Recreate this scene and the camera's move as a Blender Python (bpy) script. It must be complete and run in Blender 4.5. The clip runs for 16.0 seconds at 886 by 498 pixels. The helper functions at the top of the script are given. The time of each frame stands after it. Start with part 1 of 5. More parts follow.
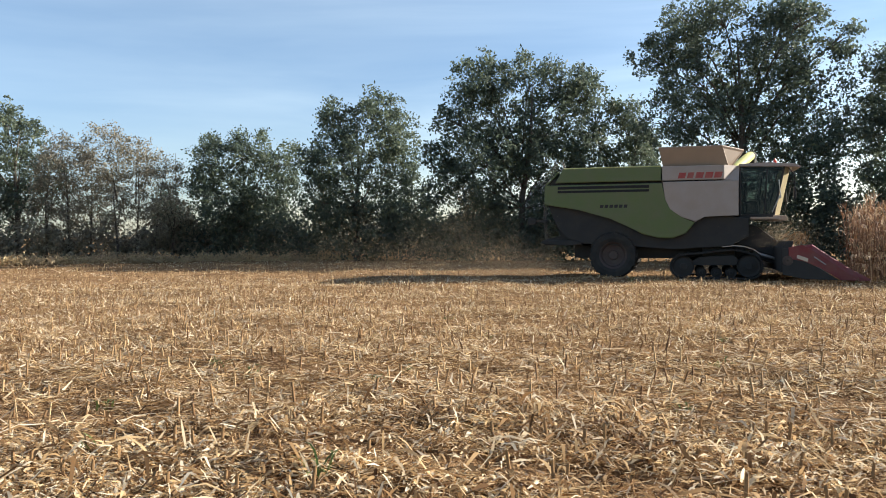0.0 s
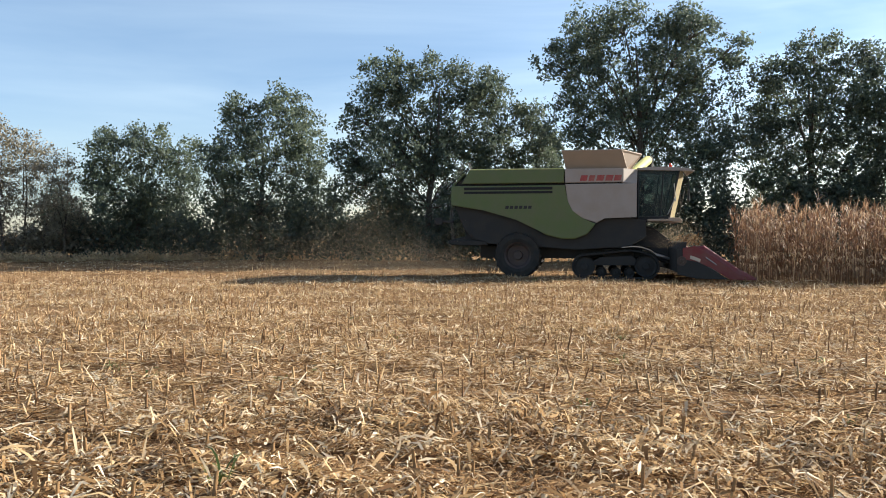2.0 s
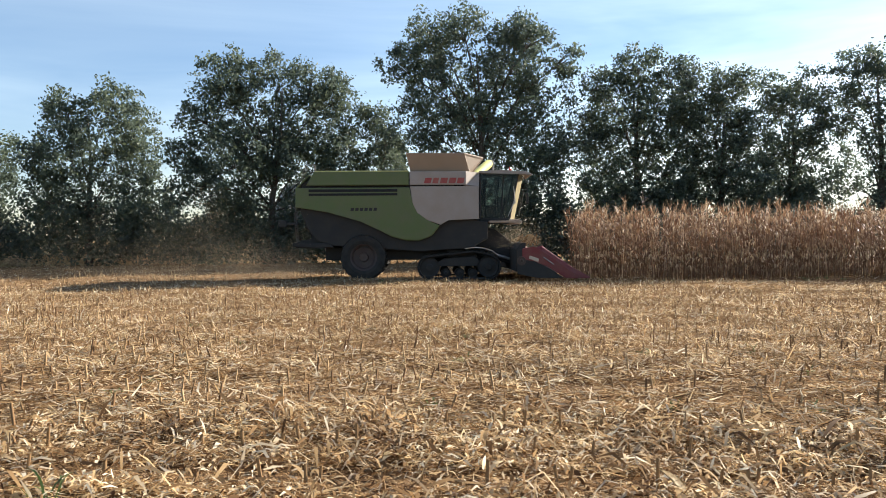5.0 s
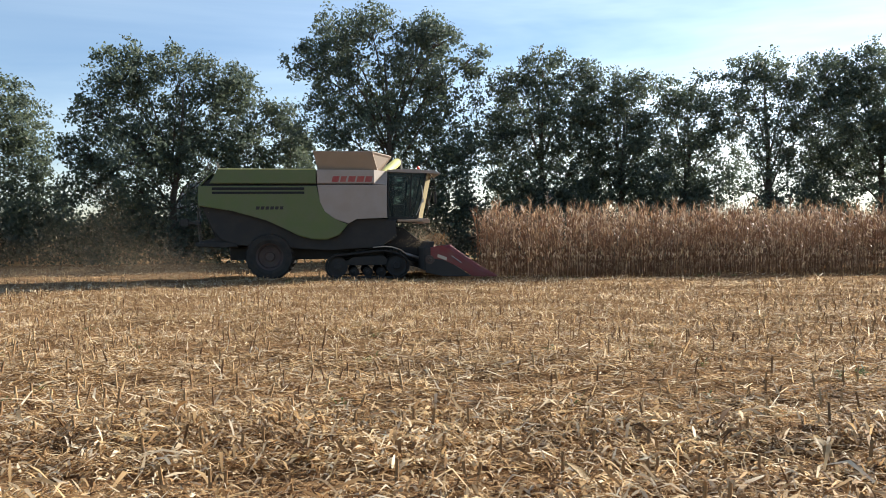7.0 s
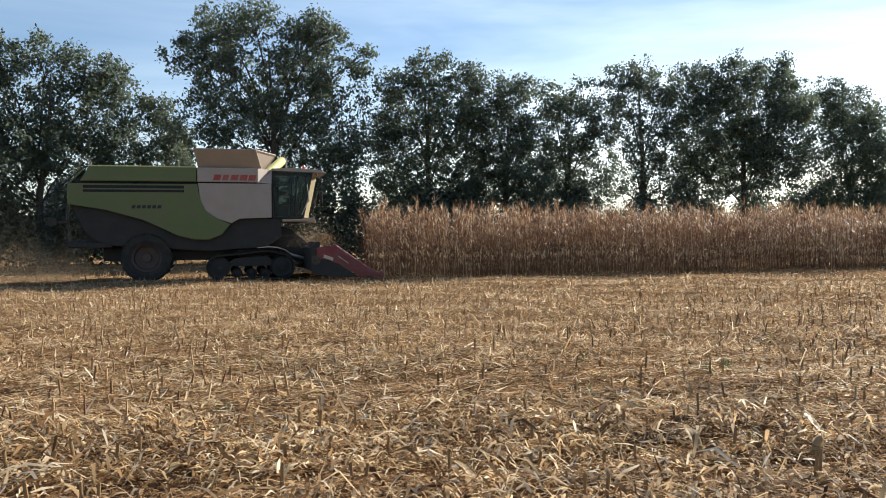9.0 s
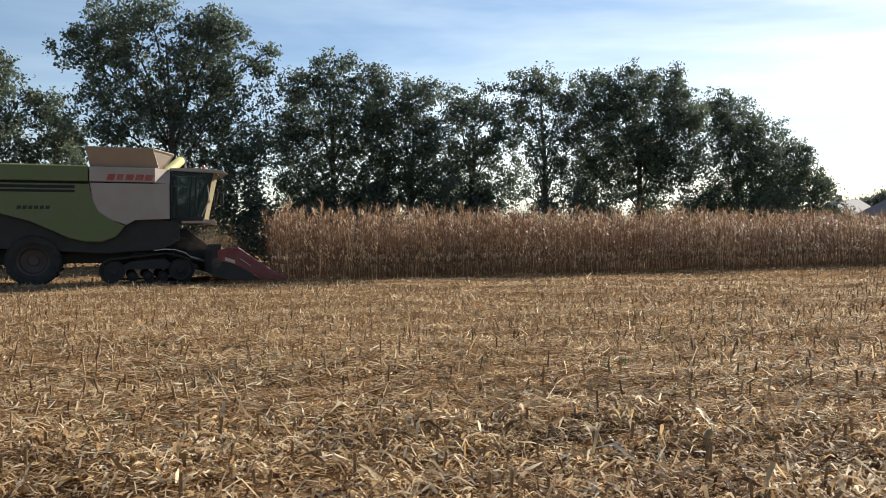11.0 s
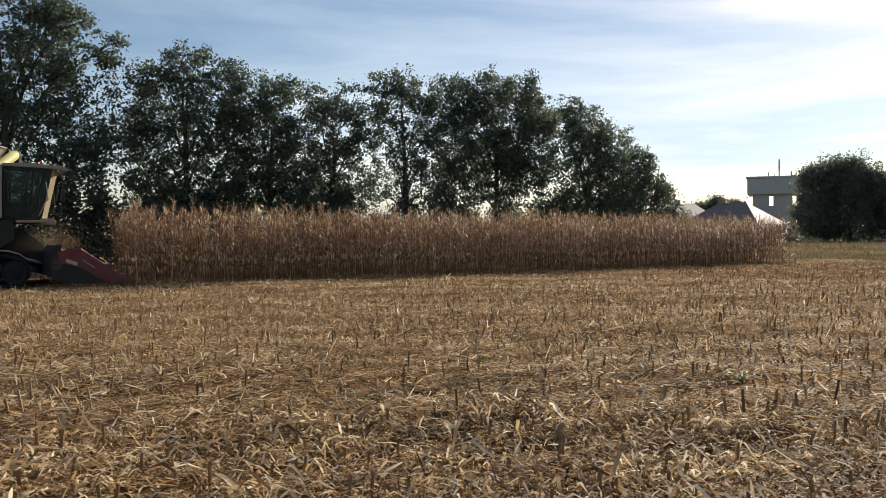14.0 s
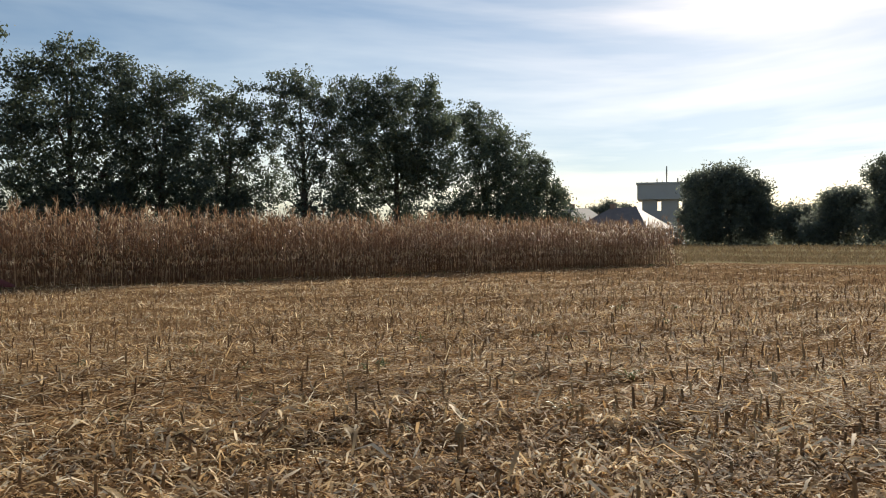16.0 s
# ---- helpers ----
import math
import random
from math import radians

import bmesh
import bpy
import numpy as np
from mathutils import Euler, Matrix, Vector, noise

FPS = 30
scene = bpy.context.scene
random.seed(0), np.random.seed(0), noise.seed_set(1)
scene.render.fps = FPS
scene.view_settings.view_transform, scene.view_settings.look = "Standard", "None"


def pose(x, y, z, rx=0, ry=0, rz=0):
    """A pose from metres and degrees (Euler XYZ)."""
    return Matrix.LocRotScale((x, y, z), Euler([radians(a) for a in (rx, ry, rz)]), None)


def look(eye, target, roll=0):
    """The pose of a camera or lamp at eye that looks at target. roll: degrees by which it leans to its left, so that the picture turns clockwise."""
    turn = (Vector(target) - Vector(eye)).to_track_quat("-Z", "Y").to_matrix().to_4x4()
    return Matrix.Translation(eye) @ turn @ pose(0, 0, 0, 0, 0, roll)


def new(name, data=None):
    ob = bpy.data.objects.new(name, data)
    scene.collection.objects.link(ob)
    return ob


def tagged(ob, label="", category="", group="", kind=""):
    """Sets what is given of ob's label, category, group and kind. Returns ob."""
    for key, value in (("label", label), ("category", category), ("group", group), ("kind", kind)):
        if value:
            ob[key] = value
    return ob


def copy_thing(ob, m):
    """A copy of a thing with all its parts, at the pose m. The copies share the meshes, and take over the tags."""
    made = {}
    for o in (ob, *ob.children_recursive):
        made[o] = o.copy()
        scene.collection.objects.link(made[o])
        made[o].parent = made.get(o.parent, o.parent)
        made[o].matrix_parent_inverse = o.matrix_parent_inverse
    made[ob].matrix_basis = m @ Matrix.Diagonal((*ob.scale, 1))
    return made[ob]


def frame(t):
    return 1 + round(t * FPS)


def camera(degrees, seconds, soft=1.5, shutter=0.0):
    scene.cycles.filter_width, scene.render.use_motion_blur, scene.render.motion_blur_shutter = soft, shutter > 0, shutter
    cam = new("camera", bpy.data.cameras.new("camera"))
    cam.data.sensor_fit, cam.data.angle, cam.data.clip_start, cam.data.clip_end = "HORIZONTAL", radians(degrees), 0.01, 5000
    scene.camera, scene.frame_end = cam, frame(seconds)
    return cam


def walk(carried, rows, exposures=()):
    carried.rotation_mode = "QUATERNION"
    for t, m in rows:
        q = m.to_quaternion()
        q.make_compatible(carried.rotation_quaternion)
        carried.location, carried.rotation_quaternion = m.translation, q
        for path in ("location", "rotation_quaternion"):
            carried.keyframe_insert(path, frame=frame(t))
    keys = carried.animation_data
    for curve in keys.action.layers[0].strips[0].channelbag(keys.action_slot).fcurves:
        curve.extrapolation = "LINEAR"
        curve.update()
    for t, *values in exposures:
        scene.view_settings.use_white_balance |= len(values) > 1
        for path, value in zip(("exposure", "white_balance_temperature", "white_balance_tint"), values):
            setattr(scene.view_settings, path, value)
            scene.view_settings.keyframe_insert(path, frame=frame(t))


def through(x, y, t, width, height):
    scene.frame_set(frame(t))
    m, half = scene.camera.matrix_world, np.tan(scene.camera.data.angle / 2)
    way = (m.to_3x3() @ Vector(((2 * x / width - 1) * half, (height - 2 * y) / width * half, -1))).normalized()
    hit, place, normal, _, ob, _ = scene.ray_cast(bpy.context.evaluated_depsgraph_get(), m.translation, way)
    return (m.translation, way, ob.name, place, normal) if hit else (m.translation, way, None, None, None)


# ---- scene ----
# ---------- camera: a person stands still and turns to the right ----------
EYE = 1.6
cam = camera(58.75, 16.0, soft=0.95)
TURNS = [
    (0.0, 0.0, -1.0, 0.3), (0.5, 1.98, -1.03, 0.22), (1.0, 3.62, -1.04, 0.05), (1.5, 4.7, -1.04, 0.0),
    (2.0, 6.77, -1.03, -0.02), (2.5, 8.49, -1.02, -0.04), (3.0, 10.43, -1.01, -0.08), (3.5, 14.01, -0.98, -0.13),
    (3.7, 15.1, -0.99, -0.11), (5.8, 19.82, -0.95, 0.54), (6.0, 20.68, -1.0, 0.51), (6.5, 22.77, -1.02, 0.47),
    (7.0, 24.62, -1.05, 0.49), (7.5, 26.84, -1.1, 0.47), (8.0, 28.72, -1.1, 0.46), (8.5, 30.83, -1.11, 0.41),
    (9.0, 32.84, -1.1, 0.44), (11.5, 41.67, -0.97, 0.35), (12.0, 43.69, -0.96, 0.33), (12.5, 45.08, -0.94, 0.29),
    (13.0, 46.69, -0.98, 0.26), (13.5, 48.54, -0.98, 0.23), (14.0, 49.83, -0.96, 0.22), (14.5, 51.23, -0.92, 0.21),
    (15.0, 53.3, -0.87, 0.14), (15.5, 55.36, -0.82, 0.1), (16.0, 57.1, -0.77, 0.06),
]


def view(yaw, pitch, roll):
    return pose(0, 0, EYE, 0, 0, -yaw) @ pose(0, 0, 0, 90 + pitch, 0, 0) @ pose(0, 0, 0, 0, 0, -roll)


EXPOSURES = [(0.0, 1.26, 6430, 10), (3.5, 1.34, 6430, 10), (7.0, 1.21, 6400, 10), (9.0, 1.04, 6440, 10), (12.0, 0.66, 6630, 10), (16.0, 0.32, 6850, 10)]
walk(cam, [(t, view(y, p, r)) for t, y, p, r in TURNS], EXPOSURES)

# ---------- sky and sun ----------
SUN_AZ, SUN_EL = 80.0, 24.0
world = bpy.data.worlds.new("sky")
scene.world = world
world.use_nodes = True
wn, wl = world.node_tree.nodes, world.node_tree.links
wn.clear()
w_out = wn.new("ShaderNodeOutputWorld")
w_bg = wn.new("ShaderNodeBackground")
w_sky = wn.new("ShaderNodeTexSky")
w_sky.sky_type = "NISHITA"
w_sky.sun_disc = False
w_sky.sun_elevation, w_sky.sun_rotation = radians(SUN_EL), radians(SUN_AZ)
w_sky.air_density, w_sky.dust_density, w_sky.ozone_density = 1.0, 0.26, 2.0
w_bg.inputs["Strength"].default_value = 0.076
# thin streaks of high cloud
w_co = wn.new("ShaderNodeTexCoord")
w_map = wn.new("ShaderNodeMapping")
w_map.inputs["Rotation"].default_value = (0.05, 0.10, 0.3)
w_map.inputs["Scale"].default_value = (1.0, 1.0, 7.0)
w_no = wn.new("ShaderNodeTexNoise")
w_no.inputs["Scale"].default_value, w_no.inputs["Detail"].default_value = 1.5, 5.0
w_no.inputs["Roughness"].default_value, w_no.inputs["Distortion"].default_value = 0.55, 0.5
w_rm = wn.new("ShaderNodeMapRange")
w_rm.inputs["From Min"].default_value, w_rm.inputs["From Max"].default_value = 0.35, 0.66
w_rm.inputs["To Max"].default_value = 1.0
w_mix = wn.new("ShaderNodeMix")
w_mix.data_type = "RGBA"
w_gain = wn.new("ShaderNodeMix")
w_gain.data_type, w_gain.blend_type = "RGBA", "MULTIPLY"
w_gain.inputs[0].default_value = 1.0
w_gain.inputs[7].default_value = (1.90, 1.55, 1.28, 1)
wl.new(w_co.outputs["Generated"], w_map.inputs["Vector"])
wl.new(w_map.outputs["Vector"], w_no.inputs["Vector"])
wl.new(w_no.outputs["Fac"], w_rm.inputs["Value"])
wl.new(w_sky.outputs["Color"], w_gain.inputs[6])
# more cloud to the sunward side
w_sx = wn.new("ShaderNodeSeparateXYZ")
w_side = wn.new("ShaderNodeMapRange")
w_side.inputs["From Min"].default_value, w_side.inputs["From Max"].default_value = -0.5, 0.6
w_side.inputs["To Min"].default_value, w_side.inputs["To Max"].default_value = 0.36, 1.0
w_mul = wn.new("ShaderNodeMath")
w_mul.operation = "MULTIPLY"
wl.new(w_co.outputs["Generated"], w_sx.inputs["Vector"])
wl.new(w_sx.outputs["X"], w_side.inputs["Value"])
wl.new(w_rm.outputs["Result"], w_mul.inputs[0])
wl.new(w_side.outputs["Result"], w_mul.inputs[1])
wl.new(w_mul.outputs[0], w_mix.inputs[0])
wl.new(w_sky.outputs["Color"], w_mix.inputs[6])
wl.new(w_gain.outputs[2], w_mix.inputs[7])
# the hazy band low over the horizon is duller than the sky above
w_sep = wn.new("ShaderNodeSeparateXYZ")
w_hr = wn.new("ShaderNodeMapRange")
w_hr.inputs["From Min"].default_value, w_hr.inputs["From Max"].default_value = 0.0, 0.30
w_hz = wn.new("ShaderNodeMix")
w_hz.data_type = "RGBA"
w_hz.inputs[6].default_value, w_hz.inputs[7].default_value = (0.62, 0.70, 0.87, 1), (1, 1, 1, 1)
w_fin = wn.new("ShaderNodeMix")
w_fin.data_type, w_fin.blend_type = "RGBA", "MULTIPLY"
w_fin.inputs[0].default_value = 1.0
wl.new(w_co.outputs["Generated"], w_sep.inputs["Vector"])
wl.new(w_sep.outputs["Z"], w_hr.inputs["Value"])
wl.new(w_hr.outputs["Result"], w_hz.inputs[0])
wl.new(w_mix.outputs[2], w_fin.inputs[6])
wl.new(w_hz.outputs[2], w_fin.inputs[7])
wl.new(w_fin.outputs[2], w_bg.inputs["Color"])
wl.new(w_bg.outputs["Background"], w_out.inputs["Surface"])

sun_data = bpy.data.lights.new("sun", "SUN")
sun_data.energy, sun_data.angle, sun_data.color = 5.0, radians(0.6), (1.0, 0.92, 0.80)
sun = new("sun", sun_data)
a, e = radians(SUN_AZ), radians(SUN_EL)
SUN_DIR = Vector((math.sin(a) * math.cos(e), math.cos(a) * math.cos(e), math.sin(e)))
sun.matrix_world = look(SUN_DIR * 60, (0, 0, 0))


# ---------- materials ----------
def material(name, rough=0.8, metal=0.0):
    m = bpy.data.materials.new(name)
    m.use_nodes = True
    b = m.node_tree.nodes["Principled BSDF"]
    b.inputs["Roughness"].default_value, b.inputs["Metallic"].default_value = rough, metal
    return m, m.node_tree.nodes, m.node_tree.links, b


def ramp(nodes, stops):
    r = nodes.new("ShaderNodeValToRGB")
    els = r.color_ramp.elements
    while len(els) < len(stops):
        els.new(0.5)
    for el, (p, c) in zip(els, stops):
        el.position, el.color = p, (*c, 1)
    return r


def noise_tex(nodes, links, scale, detail=6.0, rough=0.6, stretch=None, source="Object"):
    co = nodes.new("ShaderNodeTexCoord")
    n = nodes.new("ShaderNodeTexNoise")
    n.inputs["Scale"].default_value, n.inputs["Detail"].default_value, n.inputs["Roughness"].default_value = scale, detail, rough
    if stretch:
        mp = nodes.new("ShaderNodeMapping")
        mp.inputs["Scale"].default_value = stretch
        links.new(co.outputs[source], mp.inputs["Vector"])
        links.new(mp.outputs["Vector"], n.inputs["Vector"])
    else:
        links.new(co.outputs[source], n.inputs["Vector"])
    return n


def blend(nodes, links, fac, c1, c2, mode="MIX"):
    x = nodes.new("ShaderNodeMix")
    x.data_type, x.blend_type = "RGBA", mode
    for sock, val in ((x.inputs[0], fac), (x.inputs[6], c1), (x.inputs[7], c2)):
        if isinstance(val, (int, float)):
            sock.default_value = val
        elif isinstance(val, tuple):
            sock.default_value = (*val, 1)
        else:
            links.new(val, sock)
    return x.outputs[2]


def bump(nodes, links, b, height, strength, dist=0.02):
    n = nodes.new("ShaderNodeBump")
    n.inputs["Strength"].default_value, n.inputs["Distance"].default_value = strength, dist
    links.new(height, n.inputs["Height"])
    links.new(n.outputs["Normal"], b.inputs["Normal"])


def leafy(name, stops, through, rough=0.6, shine=0.3, patch=((0.84, 0.85, 0.88), (1.14, 1.11, 1.0)), patch_scale=0.35):
    """Thin plant matter: colour by island, some of the light passes through."""
    m, n, l, b = material(name, rough)
    g = n.new("ShaderNodeNewGeometry")
    r = ramp(n, stops)
    l.new(g.outputs["Random Per Island"], r.inputs["Fac"])
    colour = r.outputs["Color"]
    big = noise_tex(n, l, patch_scale, 3)
    rm = ramp(n, [(0.35, patch[0]), (0.65, patch[1])])
    l.new(big.outputs["Fac"], rm.inputs["Fac"])
    colour = blend(n, l, 1.0, colour, rm.outputs["Color"], "MULTIPLY")
    l.new(colour, b.inputs["Base Color"])
    b.inputs["Specular IOR Level"].default_value = shine
    t = n.new("ShaderNodeBsdfTranslucent")
    l.new(colour, t.inputs["Color"])
    x = n.new("ShaderNodeMixShader")
    x.inputs[0].default_value = through
    l.new(b.outputs["BSDF"], x.inputs[1])
    l.new(t.outputs["BSDF"], x.inputs[2])
    l.new(x.outputs["Shader"], n["Material Output"].inputs["Surface"])
    return m


def plain(name, colour, rough=0.6, metal=0.0, dirt=0.35, scale=3.0, dust=(0.30, 0.23, 0.15), grain=0.15):
    """Paint, rubber or metal with a film of field dust and fine relief."""
    m, n, l, b = material(name, rough, metal)
    n1 = noise_tex(n, l, scale, 7, 0.65)
    rm = ramp(n, [(0.38, (0, 0, 0)), (0.75, (1, 1, 1))])
    l.new(n1.outputs["Fac"], rm.inputs["Fac"])
    mul = n.new("ShaderNodeMath")
    mul.operation = "MULTIPLY"
    mul.inputs[1].default_value = dirt
    l.new(rm.outputs["Color"], mul.inputs[0])
    l.new(blend(n, l, mul.outputs[0], colour, dust), b.inputs["Base Color"])
    n2 = noise_tex(n, l, scale * 20, 4)
    bump(n, l, b, n2.outputs["Fac"], grain, 0.004)
    return m


# soil under the litter; grass begins past the end of the maize strip
def make_ground_material():
    m, n, l, b = material("field_soil", 1.0)
    b.inputs["Specular IOR Level"].default_value = 0.0
    fine = noise_tex(n, l, 22, 8, 0.7)
    r1 = ramp(n, [(0.36, (0.10, 0.060, 0.034)), (0.48, (0.22, 0.135, 0.075)), (0.62, (0.42, 0.295, 0.175)), (0.8, (0.62, 0.46, 0.29))])
    l.new(fine.outputs["Fac"], r1.inputs["Fac"])
    streak = noise_tex(n, l, 1.1, 4, 0.6, (0.35, 1.6, 1))
    r2 = ramp(n, [(0.35, (0.62, 0.58, 0.55)), (0.62, (1.12, 1.08, 1.0))])
    l.new(streak.outputs["Fac"], r2.inputs["Fac"])
    straw = blend(n, l, 1.0, r1.outputs["Color"], r2.outputs["Color"], "MULTIPLY")
    g1 = noise_tex(n, l, 0.5, 9, 0.72)
    r3 = ramp(n, [(0.3, (0.17, 0.14, 0.075)), (0.5, (0.27, 0.225, 0.13)), (0.75, (0.38, 0.31, 0.19))])
    l.new(g1.outputs["Fac"], r3.inputs["Fac"])
    co = n.new("ShaderNodeTexCoord")
    sp = n.new("ShaderNodeSeparateXYZ")
    l.new(co.outputs["Object"], sp.inputs["Vector"])
    ad = n.new("ShaderNodeMath")
    ad.operation = "MULTIPLY_ADD"
    ad.inputs[1].default_value = 0.24
    l.new(sp.outputs["Y"], ad.inputs[0])
    l.new(sp.outputs["X"], ad.inputs[2])
    wob = noise_tex(n, l, 0.15, 3)
    ad2 = n.new("ShaderNodeMath")
    ad2.operation = "MULTIPLY_ADD"
    ad2.inputs[1].default_value = 2.0
    l.new(wob.outputs["Fac"], ad2.inputs[0])
    l.new(ad.outputs[0], ad2.inputs[2])
    mr = n.new("ShaderNodeMapRange")
    mr.inputs["From Min"].default_value, mr.inputs["From Max"].default_value = 55.0, 56.5
    l.new(ad2.outputs[0], mr.inputs["Value"])
    l.new(blend(n, l, mr.outputs["Result"], straw, r3.outputs["Color"]), b.inputs["Base Color"])
    bump(n, l, b, fine.outputs["Fac"], 0.9, 0.05)
    return m


M_SOIL = make_ground_material()
STRAW = [(0.0, (0.10, 0.055, 0.029)), (0.25, (0.29, 0.182, 0.092)), (0.47, (0.51, 0.352, 0.188)), (0.68, (0.76, 0.59, 0.36)), (1.0, (0.97, 0.91, 0.76))]
DRY = ((0.92, 0.835, 0.73), (1.135, 1.13, 1.045))
M_LITTER = leafy("dry_maize_litter", STRAW, 0.46, 0.65, 0.09, ((0.70, 0.62, 0.54), (1.20, 1.18, 1.10)), 1.3)
M_STUB = leafy("cut_maize_stalk", [(0.0, (0.15, 0.085, 0.045)), (0.5, (0.28, 0.18, 0.096)), (1.0, (0.48, 0.35, 0.205))], 0.15, 0.75, 0.12, DRY)
M_CORN_LEAF = leafy("dry_maize_leaf", [(0.0, (0.15, 0.082, 0.053)), (0.4, (0.235, 0.136, 0.086)), (0.68, (0.35, 0.225, 0.145)), (0.85, (0.55, 0.42, 0.285)), (1.0, (0.78, 0.66, 0.50))], 0.30, 0.5, 0.28, DRY)
M_CORN_STALK = leafy("dry_maize_stalk", [(0.0, (0.10, 0.052, 0.030)), (0.6, (0.17, 0.094, 0.050)), (1.0, (0.27, 0.165, 0.085))], 0.0, 0.6)
M_EAR = leafy("maize_husk", [(0.0, (0.40, 0.28, 0.14)), (1.0, (0.62, 0.48, 0.28))], 0.1, 0.6)
M_OAK = leafy("oak_leaves", [(0.0, (0.082, 0.112, 0.092)), (0.5, (0.118, 0.152, 0.116)), (0.9, (0.142, 0.178, 0.122)), (1.0, (0.17, 0.195, 0.10))], 0.45, 0.55, 0.32)
M_ALDER = leafy("alder_leaves", [(0.0, (0.088, 0.116, 0.096)), (0.5, (0.122, 0.155, 0.118)), (0.9, (0.145, 0.18, 0.122)), (1.0, (0.18, 0.20, 0.105))], 0.45, 0.55, 0.32)
# far foliage: leaf colour lightened and greyed to stand for haze in the air
M_HAZE_LEAF = leafy("haze_pale_leaves", [(0.0, (0.15, 0.175, 0.155)), (0.6, (0.185, 0.21, 0.175)), (1.0, (0.22, 0.245, 0.175))], 0.55, 0.55, 0.4)
M_DUST = leafy("airborne_dust", [(0.0, (0.42, 0.34, 0.25)), (0.8, (0.52, 0.43, 0.32)), (1.0, (0.74, 0.64, 0.48))], 0.5, 0.9, 0.05, DRY)
M_AUTUMN = leafy("thin_autumn_leaves", [(0.0, (0.18, 0.165, 0.13)), (0.5, (0.25, 0.23, 0.175)), (1.0, (0.33, 0.30, 0.225))], 0.42, 0.6)
M_HEDGE = leafy("hedge_leaves", [(0.0, (0.085, 0.112, 0.095)), (0.6, (0.12, 0.148, 0.118)), (1.0, (0.15, 0.175, 0.12))], 0.45, 0.55, 0.32)
M_GRASS = leafy("green_weed", [(0.0, (0.05, 0.085, 0.02)), (1.0, (0.16, 0.20, 0.06))], 0.3, 0.5)
M_DRYGRASS = leafy("dry_verge_grass", [(0.0, (0.34, 0.25, 0.15)), (0.6, (0.50, 0.38, 0.235)), (1.0, (0.44, 0.37, 0.22))], 0.3, 0.6)
M_MEADOW = leafy("meadow_grass", [(0.0, (0.12, 0.092, 0.05)), (0.45, (0.25, 0.182, 0.115)), (0.85, (0.205, 0.172, 0.105)), (1.0, (0.40, 0.31, 0.20))], 0.3, 0.6, 0.2, DRY)
M_BARK = plain("bark", (0.085, 0.070, 0.055), 0.9, 0, 0.4, 4, (0.13, 0.125, 0.10), 0.6)
M_GREEN = plain("green_machine_paint", (0.086, 0.12, 0.032), 0.5, 0, 0.60, 1.3, (0.125, 0.112, 0.066))
M_WHITE = plain("white_machine_paint", (0.315, 0.27, 0.235), 0.5, 0, 0.6, 1.3, (0.25, 0.195, 0.145))
M_RED = plain("red_header_paint", (0.16, 0.018, 0.020), 0.55, 0, 0.6, 2.2, (0.13, 0.09, 0.065))
M_LOGO = plain("red_lettering", (0.30, 0.035, 0.032), 0.5, 0, 0.4, 3)
M_DARK = plain("dark_machine_steel", (0.020, 0.020, 0.019), 0.8, 0, 0.5, 2.0, (0.048, 0.040, 0.031))
M_RUBBER = plain("tyre_rubber", (0.016, 0.016, 0.015), 0.9, 0, 0.5, 4, (0.065, 0.052, 0.038), 0.3)
M_STEEL = plain("worn_steel", (0.38, 0.36, 0.33), 0.38, 0.8, 0.4, 5)
M_TANK = plain("grain_tank_sheet", (0.31, 0.235, 0.17), 0.5, 0, 0.5, 1.6, (0.24, 0.18, 0.125))
M_YELLOW = plain("yellow_green_tube_and_lit_edge", (0.40, 0.41, 0.13), 0.5, 0, 0.5, 2)
M_RIM = plain("wheel_rim_paint", (0.045, 0.026, 0.022), 0.6, 0, 0.6, 4, (0.07, 0.055, 0.04))
M_LADDER = plain("dull_ladder_steel", (0.11, 0.105, 0.10), 0.6, 0.3, 0.5, 5)
M_SEAT = plain("seat_cloth_and_louvre_shade", (0.012, 0.012, 0.014), 0.9, 0, 0.03, 8)
M_LAMP = plain("lamp_lens", (0.75, 0.72, 0.65), 0.2, 0, 0.1, 5)
M_BEACON = plain("red_beacon", (0.7, 0.06, 0.03), 0.25, 0, 0.1, 5)
M_DUSTGLASS = plain("dusty_windscreen", (0.40, 0.34, 0.21), 0.25, 0, 0.6, 2.5, (0.30, 0.25, 0.15), 0.05)
M_CONCRETE = plain("tower_concrete", (0.50, 0.49, 0.47), 0.9, 0, 0.3, 0.3, (0.36, 0.35, 0.34))
M_ROOF_PALE = plain("pale_roof_sheet", (0.32, 0.30, 0.275), 0.75, 0, 0.3, 0.8, (0.40, 0.36, 0.30))
M_ROOF_TILE = plain("dark_roof_tile", (0.25, 0.19, 0.16), 0.6, 0, 0.4, 1.5, (0.09, 0.08, 0.07))
M_WALL = plain("house_brick", (0.30, 0.19, 0.14), 0.9, 0, 0.4, 2.0, (0.38, 0.28, 0.22))
M_PANE = plain("dark_window_pane", (0.03, 0.035, 0.04), 0.08, 0, 0.05, 2)


